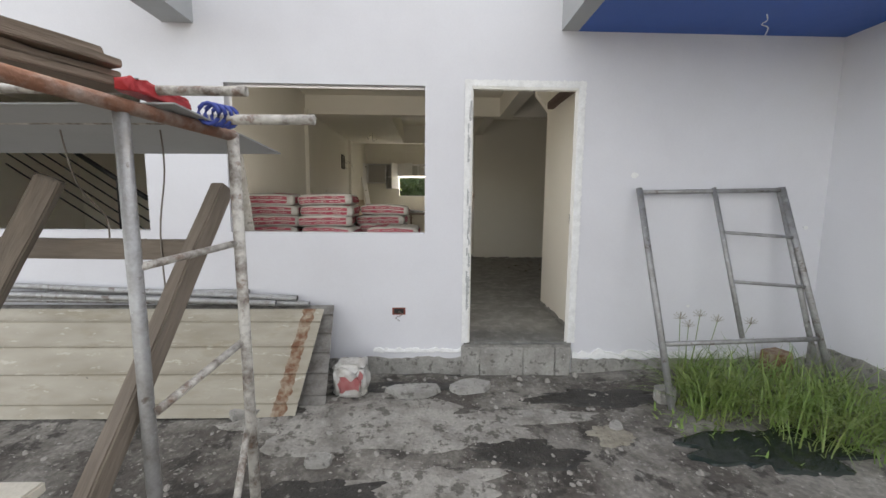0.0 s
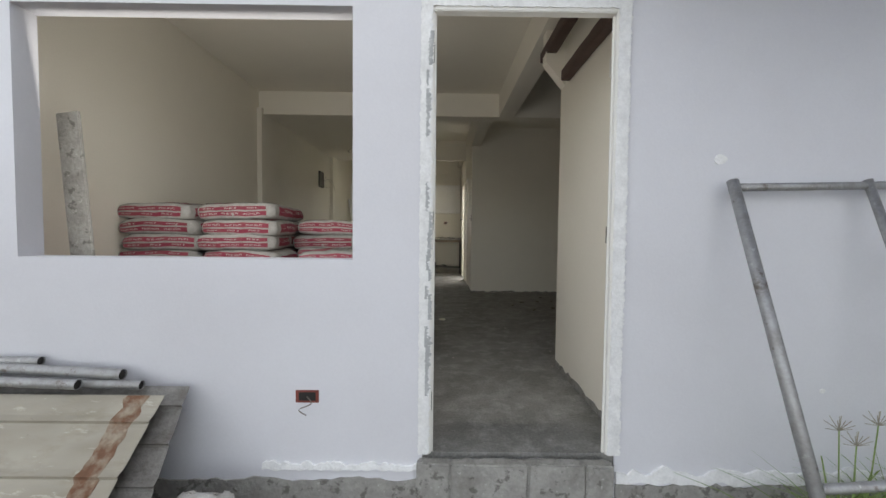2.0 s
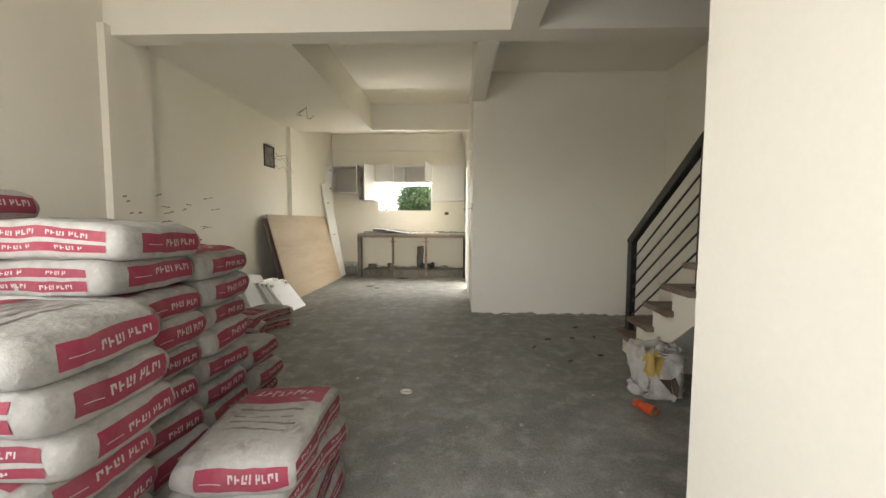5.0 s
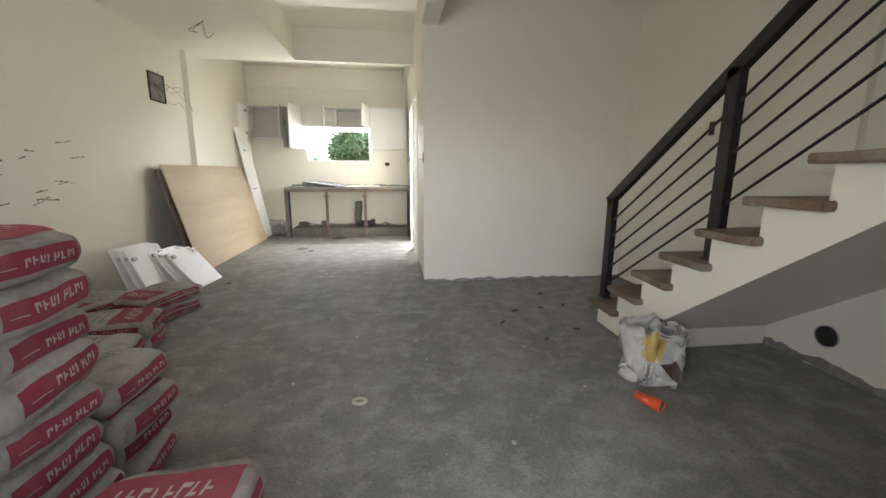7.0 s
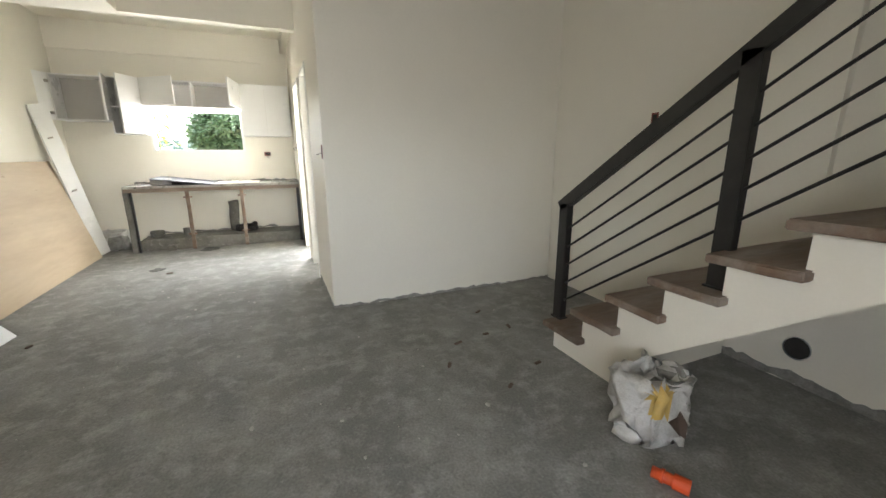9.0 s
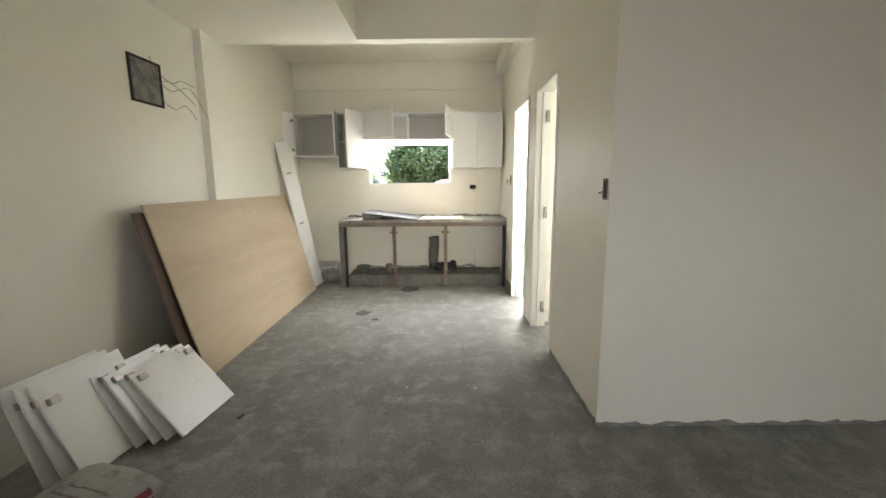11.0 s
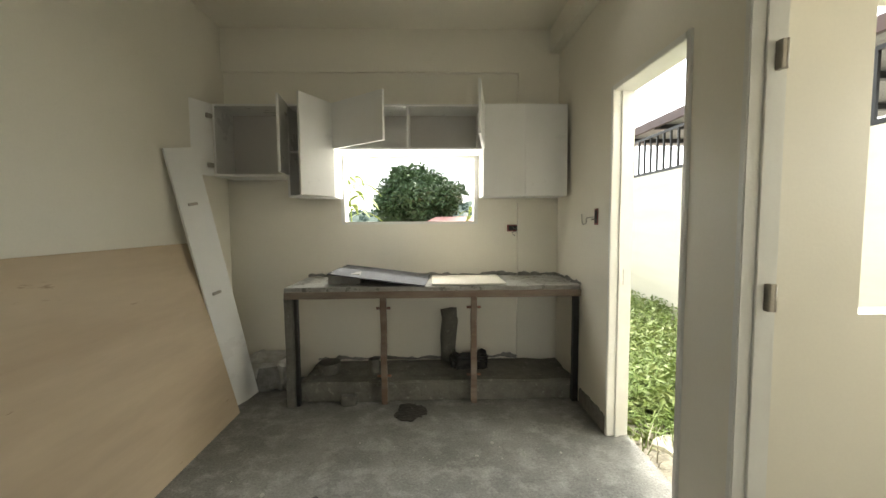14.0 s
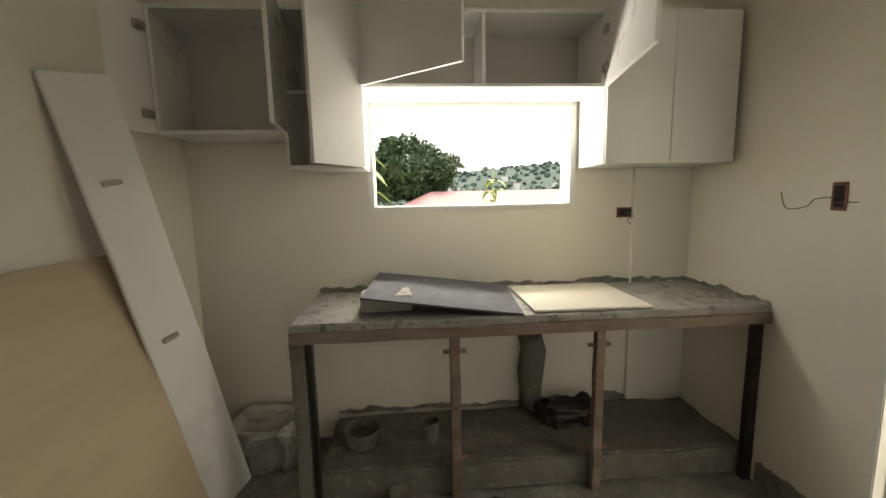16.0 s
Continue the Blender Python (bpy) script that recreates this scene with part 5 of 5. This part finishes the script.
for k in range(900):
    x, y = rp.uniform(-2.6, 2.6), rp.uniform(0.9, 3.25)
    if noise.noise(Vector((x * 1.5, y * 1.5, 4))) < -0.05 and k % 3:
        continue
    r = rp.choice((0.005, 0.007, 0.009, 0.012, 0.018)) * (1.5 if y > 2.8 else 1)
    bmesh.ops.create_icosphere(pbm, subdivisions=1, radius=r, matrix=pose(x, y, gz(x, y) + r * 0.15, rp.uniform(0, 90), 0, rp.uniform(0, 180)) @ Matrix.Diagonal((1, rp.uniform(0.6, 1.6), rp.uniform(0.4, 0.8), 1)))
structure("gravel", pbm, PEBBLE, "pale gravel and mortar crumbs over the soil", "gravel")["kind"] = "stuff"


def blades(name, label, spots, mat, n, h0, h1, seed, width=0.006, cat="grass"):
    r = random.Random(seed)
    verts, faces = [], []
    for cx, cy, rad, k in spots:
        for _ in range(int(n * k)):
            a, d = r.uniform(0, 6.283), rad * math.sqrt(r.random())
            x, y = cx + d * math.cos(a), cy + d * math.sin(a)
            z = gz(x, y)
            h, lean, la = r.uniform(h0, h1), r.uniform(0.25, 1.7), r.uniform(0, 6.283)
            w = width * r.uniform(0.6, 1.3)
            sx, sy = -math.sin(la) * w, math.cos(la) * w
            i0 = len(verts)
            for t, ww in ((0, 1), (0.4, 0.9), (0.75, 0.6), (1, 0.05)):
                ox, oy = math.cos(la) * lean * h * t * t, math.sin(la) * lean * h * t * t
                zz = z - 0.01 + h * (t - 0.35 * lean * t * t)
                verts += [(x + ox - sx * ww, y + oy - sy * ww, zz), (x + ox + sx * ww, y + oy + sy * ww, zz)]
            faces += [(i0 + 2 * j, i0 + 2 * j + 1, i0 + 2 * j + 3, i0 + 2 * j + 2) for j in range(3)]
    me = bpy.data.meshes.new(name)
    me.from_pydata(verts, [], faces)
    me.materials.append(mat)
    return tagged(new(name, me), label, cat, "", "stuff")


blades("grass_clump", "tufts of long green grass growing by the wall", [(1.95, 2.8, 0.24, 1), (2.25, 2.65, 0.3, 1), (2.5, 2.45, 0.35, 1.2), (2.85, 2.3, 0.35, 1.2), (2.7, 2.8, 0.35, 0.8), (2.2, 3.0, 0.3, 0.5), (3.0, 1.9, 0.3, 1), (1.85, 2.62, 0.2, 0.7), (2.35, 2.3, 0.3, 0.6)], GRASSM, 230, 0.14, 0.44, 5, 0.0042)
blades("low_grass", "sparse low weeds on the soil", [(1.6, 2.5, 0.2, 0.6), (2.0, 2.3, 0.3, 0.5), (1.75, 2.65, 0.12, 0.6)], GRASSM, 100, 0.03, 0.09, 6, 0.007)
sh = thing("grass_seed_head", "thin wild grass stem with a seed head", "grass", (1.82, 2.9, gz(1.82, 2.9)))
for k, (dx, h) in enumerate(((-0.05, 0.56), (0.1, 0.58), (0.24, 0.54), (0.02, 0.5), (0.5, 0.52))):
    part("stem", tube_bm([(dx * 0.4, 0, 0), (dx * 0.8, 0, h * 0.6), (dx, 0, h)], 0.0025, 5), GRASSM, sh)
    sb = bmesh.new()
    for j in range(12):
        a = j * 0.53
        p0 = Vector((dx, 0, h))
        p1 = p0 + Vector((0.05 * math.cos(a), 0.02 * math.sin(2 * a), 0.05 * abs(math.sin(a)) + 0.005))
        me_ = tube_bm([p0, p1], 0.0015, 4)
        sb = merge(sb, me_)
    part("seed_spray", sb, SHEET, sh)
for x, z, r in ((1.55, 1.42, 0.03), (2.09, 0.32, 0.014), (3.05, 1.0, 0.02)):
    b = bmesh.new()
    vs = [b.verts.new((x + r * (1 + 0.4 * noise.noise(Vector((math.cos(a), math.sin(a), x)))) * math.cos(a), FY - 0.003, z + r * 0.8 * math.sin(a))) for a in (k * math.pi / 8 for k in range(16))]
    b.faces.new(vs)
    r_ = bmesh.ops.extrude_face_region(b, geom=b.faces[:])
    for v in r_["geom"]:
        if isinstance(v, bmesh.types.BMVert):
            v.co.y += 0.003
    bmesh.ops.recalc_face_normals(b, faces=b.faces[:])
    structure("putty_dab", b, PUTTY, "dab of white filler on the wall", "plaster")
pw = thing("porch_wires", "pale wires hanging from the porch ceiling", "wires", (2.25, 2.95, 2.53))
wire(pw, [(0, 0, 0), (0.01, 0, -0.04), (-0.03, 0, -0.07), (0.02, 0, -0.09), (0, 0, -0.15)], 0.004, PUTTY)
# stone slab inside the front window
leanslab = tagged(part("stone_slab", slab_bm((0.13, 0.02, 1.75), pose(0, 0, 0.876), 0.004), CONCRETE), "narrow pale stone slab leaning inside the window", "slab")
leanslab.matrix_world = pose(-1.66, 3.62, 0, -4, -8, 0)

# railing inside the neighbouring unit
nr = bar_thing("neighbour_railing", "black steel stair railing inside the unlit neighbouring unit", "railing", (-4.0, 5.0, 0), [("handrail", (-5.2, 5.0, 2.3), (-3.2, 5.0, 0.95), 0.03, BLACK)] +
               [("bar", (-5.2, 5.0, 2.3 - 0.14 * k), (-3.2, 5.0, 0.95 - 0.14 * k), 0.01, BLACK) for k in range(1, 6)] + [("post", (-3.9, 5.0, 0.3), (-3.9, 5.0, 1.4), 0.03, BLACK)])

# ---- back yard ----
fence = thing("yard_wall", "cream rendered yard wall topped with a dark steel grille", "wall", (3.55, 13, -0.3), kind="structure")
part("wall", wall_y(10.45 - 13, 17.5 - 13, 0, 0.12, 0, 2.5), FENCE, fence)
part("bottom_rail", box_bm(0.04, -2.5, 2.5, 0.08, 4.4, 2.56), BLACK, fence)
part("top_rail", box_bm(0.04, -2.5, 3.16, 0.08, 4.4, 3.2), BLACK, fence)
for k in range(34):
    part("grille_bar", box_bm(0.045, -2.45 + 0.2 * k, 2.56, 0.075, -2.42 + 0.2 * k, 3.16), BLACK, fence)
lean = thing("carport_roof", "brown edged metal lean-to roof beyond the yard wall", "roof", (3.5, 14, 2.98))
part("fascia", box_bm(0.0, -3.5, 0, 0.06, 3.5, 0.14), BROWNROOF, lean)
for k in range(6):
    part("rafter", box_bm(0.06, -3.3 + 1.2 * k, -0.02, 3.5, -3.22 + 1.2 * k, 0.06), BLACK, lean)
part("roofing", box_bm(0.06, -3.5, 0.07, 3.5, 3.5, 0.1), STEEL, lean)
bar_thing("pipe_ladder", "pale steel scaffold frame leaning on the yard wall", "scaffold frame", (3.3, 13.2, -0.18), [
    ("upright", (3.2, 13.35, gz(3.2, 13.35)), (3.5, 13.05, 2.25), 0.022, STEEL), ("upright", (3.2, 12.45, gz(3.2, 12.45)), (3.5, 12.15, 2.25), 0.022, STEEL)] +
    [("rung", (3.2 + 0.3 * t, 13.35 - 0.3 * t, -0.18 + 2.43 * t), (3.2 + 0.3 * t, 12.45 - 0.3 * t, -0.18 + 2.43 * t), 0.014, STEEL) for t in (0.33, 0.55, 0.78, 0.98)])
structure("wall_yard_back", wall_x(-6, 3.55, 17.4, 17.55, -0.6, 1.05), FENCE, "low pale boundary wall behind the yard")


def leaf_mass(name, label, centres, mat, n, size, seed, cat="weeds", at_ground=False, parent=None):
    """Many small bent leaves scattered through uneven clumps."""
    r = random.Random(seed)
    verts, faces = [], []
    for cx, cy, cz, rad, k in centres:
        for _ in range(int(n * k)):
            d = Vector((r.gauss(0, 1), r.gauss(0, 1), r.gauss(0, 1))).normalized() * rad * (0.55 + 0.45 * r.random())
            p = Vector((cx, cy, cz)) + Vector((d.x, d.y, d.z * 0.8))
            if at_ground:
                p.z = max(p.z, gz(p.x, p.y) + 0.01)
            ax = Vector((r.uniform(-1, 1), r.uniform(-1, 1), r.uniform(-0.7, 0.5))).normalized()
            up = ax.cross(Vector((r.uniform(-1, 1), r.uniform(-1, 1), r.uniform(-1, 1)))).normalized()
            s = size * r.uniform(0.6, 1.4)
            i0 = len(verts)
            bend = ax.cross(up) * s * 0.15
            verts += [tuple(p), tuple(p + ax * s * 0.5 + up * s * 0.24 + bend), tuple(p + ax * s), tuple(p + ax * s * 0.5 - up * s * 0.24 + bend)]
            faces += [(i0, i0 + 1, i0 + 2), (i0, i0 + 2, i0 + 3)]
    me = bpy.data.meshes.new(name)
    me.from_pydata(verts, [], faces)
    me.materials.append(mat)
    ob = new(name, me)
    if parent is not None:
        ob.parent = parent
        return ob
    return tagged(ob, label, cat, "", "stuff")


rw = random.Random(21)
spots = []
for k in range(150):
    x, y = rw.uniform(1.1, 3.45), rw.uniform(11.3, 16.5)
    spots.append((x, y, gz(x, y) + 0.08, rw.uniform(0.12, 0.28) * (1.3 if y > 12.6 else 0.8), 1))
for k in range(70):
    x, y = rw.uniform(1.5, 3.4), rw.uniform(10.75, 12.6)
    spots.append((x, y, gz(x, y) + 0.1, rw.uniform(0.12, 0.26), 1))
for k in range(60):
    x, y = rw.uniform(1.0, 1.8), rw.uniform(11.25, 14.5)
    spots.append((x, y, gz(x, y) + 0.03, rw.uniform(0.08, 0.18), 0.8))
leaf_mass("yard_weeds", "dense low green weeds covering the back yard", spots, WEED, 130, 0.07, 3, "weeds", True)
blades("yard_grass", "dry and green grass blades in the back yard", [(s[0], s[1], 0.3, 0.4) for s in spots], GRASSM, 60, 0.1, 0.38, 9, 0.005)
blades("dry_straw", "pale dry straw on the yard soil", [(rw.uniform(0.95, 2.8), rw.uniform(10.8, 13), 0.3, 0.5) for _ in range(20)], SHEET, 60, 0.05, 0.2, 19, 0.004)
rubble("concrete_slab", 1.35, 11.25, 0.2, 0.12, 0.04, 9, 10, "flat pale slab on the yard soil", FENCE)


def tree(name, label, at, trunk_h, r, lobes, leaves, size, mat, seed):
    e = thing(name, label, "tree", at)
    q = random.Random(seed)
    part("trunk", tube_bm([(0, 0, -1.5), (0.1, 0, trunk_h * 0.5), (0, 0.1, trunk_h)], r * 0.09, 8, True, r * 0.05), BARK, e)
    centres = []
    for k in range(lobes):
        d = Vector((q.gauss(0, 1), q.gauss(0, 1), q.gauss(0, 0.8))).normalized() * r * q.uniform(0.45, 0.8)
        c = Vector((0, 0, trunk_h + r * 0.45)) + Vector((d.x * 1.15, d.y, d.z * 0.75))
        centres.append((c.x, c.y, c.z, r * q.uniform(0.22, 0.4), 1))
        if k < 8:
            part("limb", tube_bm([(0, 0.1, trunk_h * 0.9), tuple(c * 0.5 + Vector((0, 0, trunk_h * 0.5))), tuple(c)], r * 0.035, 6, True, r * 0.01), BARK, e)
    leaf_mass("crown", "", centres, mat, leaves, size, seed, parent=e)
    return e


tree("mango_tree", "large dense dark green tree beyond the yard", (-1.05, 30, -1.0), 2.8, 2.25, 70, 520, 0.24, LEAF, 2)
tree("mango_tree", "dense green tree farther off", (15, 50, -2.0), 2.2, 2.2, 40, 350, 0.3, LEAF, 7)


def sapling(name, label, at, h, leaves, mat, seed, droop):
    e = thing(name, label, "plant", at)
    q = random.Random(seed)
    part("stem", tube_bm([(0, 0, 0), (0.03, 0, h * 0.6), (0.0, 0, h)], 0.02, 6, True, 0.008), mat, e)
    for k in range(leaves):
        z = h * q.uniform(0.45, 1.0)
        a = q.uniform(0, 6.283)
        l = q.uniform(0.35, 0.6) * droop
        b = bmesh.new()
        d = Vector((math.cos(a), math.sin(a), 0))
        sd = Vector((-d.y, d.x, 0))
        prev = None
        for j in range(7):
            t = j / 6
            p = Vector((0, 0, z)) + d * l * t + Vector((0, 0, l * (0.7 * t - 0.95 * t * t)))
            w = 0.11 * l * math.sin(math.pi * min(0.08 + t * 0.92, 1)) + 0.002
            pair = (b.verts.new(p - sd * w), b.verts.new(p + sd * w))
            if prev:
                b.faces.new((prev[0], prev[1], pair[1], pair[0]))
            prev = pair
        part("leaf", b, mat, e)
    return e


sapling("papaya_plant", "yellow-green leafy young plant outside the window", (-1.85, 16.1, -0.3), 2.5, 26, LIGHTLEAF, 4, 1.3)
sapling("wild_sapling", "thin yellow-green sapling outside the window", (0.55, 17.0, -0.3), 2.2, 16, LIGHTLEAF, 6, 0.8)

# far roofs and hill
roof_house = thing("red_roof_house", "low house with a faded red sheet roof beyond the yard", "house", (3.5, 27, -1.25))
part("wall", box_bm(-6, -2, -2.5, 6, 4, 1.6), FARWALL, roof_house)
rb = bmesh.new()
pts = [(-6.6, -2.6, 1.55), (6.6, -2.6, 1.55), (6.6, 1, 2.9), (-3.6, 1, 2.9), (-6.6, 4.6, 1.55), (6.6, 4.6, 1.55)]
vs = [rb.verts.new(p) for p in pts]
rb.faces.new((vs[0], vs[1], vs[2], vs[3]))
rb.faces.new((vs[3], vs[2], vs[5], vs[4]))
rb.faces.new((vs[0], vs[3], vs[4]))
ro = part("roof", rb, REDROOF, roof_house)
ro.modifiers.new("thickness", "SOLIDIFY").thickness = 0.08
part("eave", box_bm(-6.7, -2.68, 1.45, 6.7, -2.6, 1.56), FARWALL, roof_house, "white scalloped eave board")
hb = bmesh.new()
hx = [-320 + 8 * i for i in range(120)]
rows = []
for j in range(14):
    t = j / 13
    rows.append([hb.verts.new((x, 300 + 130 * t, -14 + (t ** 0.8) * (27 + 24 * math.exp(-((x - 130) / 75) ** 2) + 9 * noise.noise(Vector((x * 0.012, t, 0))) + 1.6 * noise.noise(Vector((x * 0.11, t * 5, 2))))
                               + 1.2 * noise.noise(Vector((x * 0.4, t * 9, 5))))) for x in hx])
for r0, r1 in zip(rows, rows[1:]):
    for i in range(len(hx) - 1):
        hb.faces.new((r0[i], r0[i + 1], r1[i + 1], r1[i])).smooth = True
hill = structure("backdrop", hb, HILL, "hazy wooded hillside dotted with houses", "hill")
rh = random.Random(31)
hv = bmesh.new()
for k in range(900):
    x, t = rh.uniform(-200, 300), rh.random()
    z = -14 + (t ** 0.8) * (27 + 24 * math.exp(-((x - 130) / 75) ** 2) + 9 * noise.noise(Vector((x * 0.012, t, 0))))
    bmesh.ops.create_icosphere(hv, subdivisions=1, radius=rh.uniform(1.2, 3.4), matrix=Matrix.Translation((x, 300 + 130 * t, z + 0.6)))
for v in hv.verts:
    v.co += 1.2 * noise.noise_vector(v.co * 0.7)
structure("hill_trees", hv, HILL, "far trees covering the hillside", "trees")["kind"] = "stuff"
for k in range(40):
    x, t = rh.uniform(-20, 240), rh.uniform(0.1, 0.75) ** 1.4
    z = -14 + (t ** 0.8) * (27 + 24 * math.exp(-((x - 130) / 75) ** 2) + 9 * noise.noise(Vector((x * 0.012, t, 0))))
    w, h = rh.uniform(2.5, 5.5), rh.uniform(2.5, 5)
    fh = thing("hillside_house", "small pale house far off on the hillside", "house", (x, 296 + 130 * t, z), "hillside houses")
    part("wall", box_bm(-w / 2, -2, -2, w / 2, 2, h), FARWALL, fh)
    part("roof", box_bm(-w / 2 - 0.4, -2.4, h, w / 2 + 0.4, 2.4, h + 0.7, 0.3), rh.choice((REDROOF, STEEL, FARWALL)), fh)
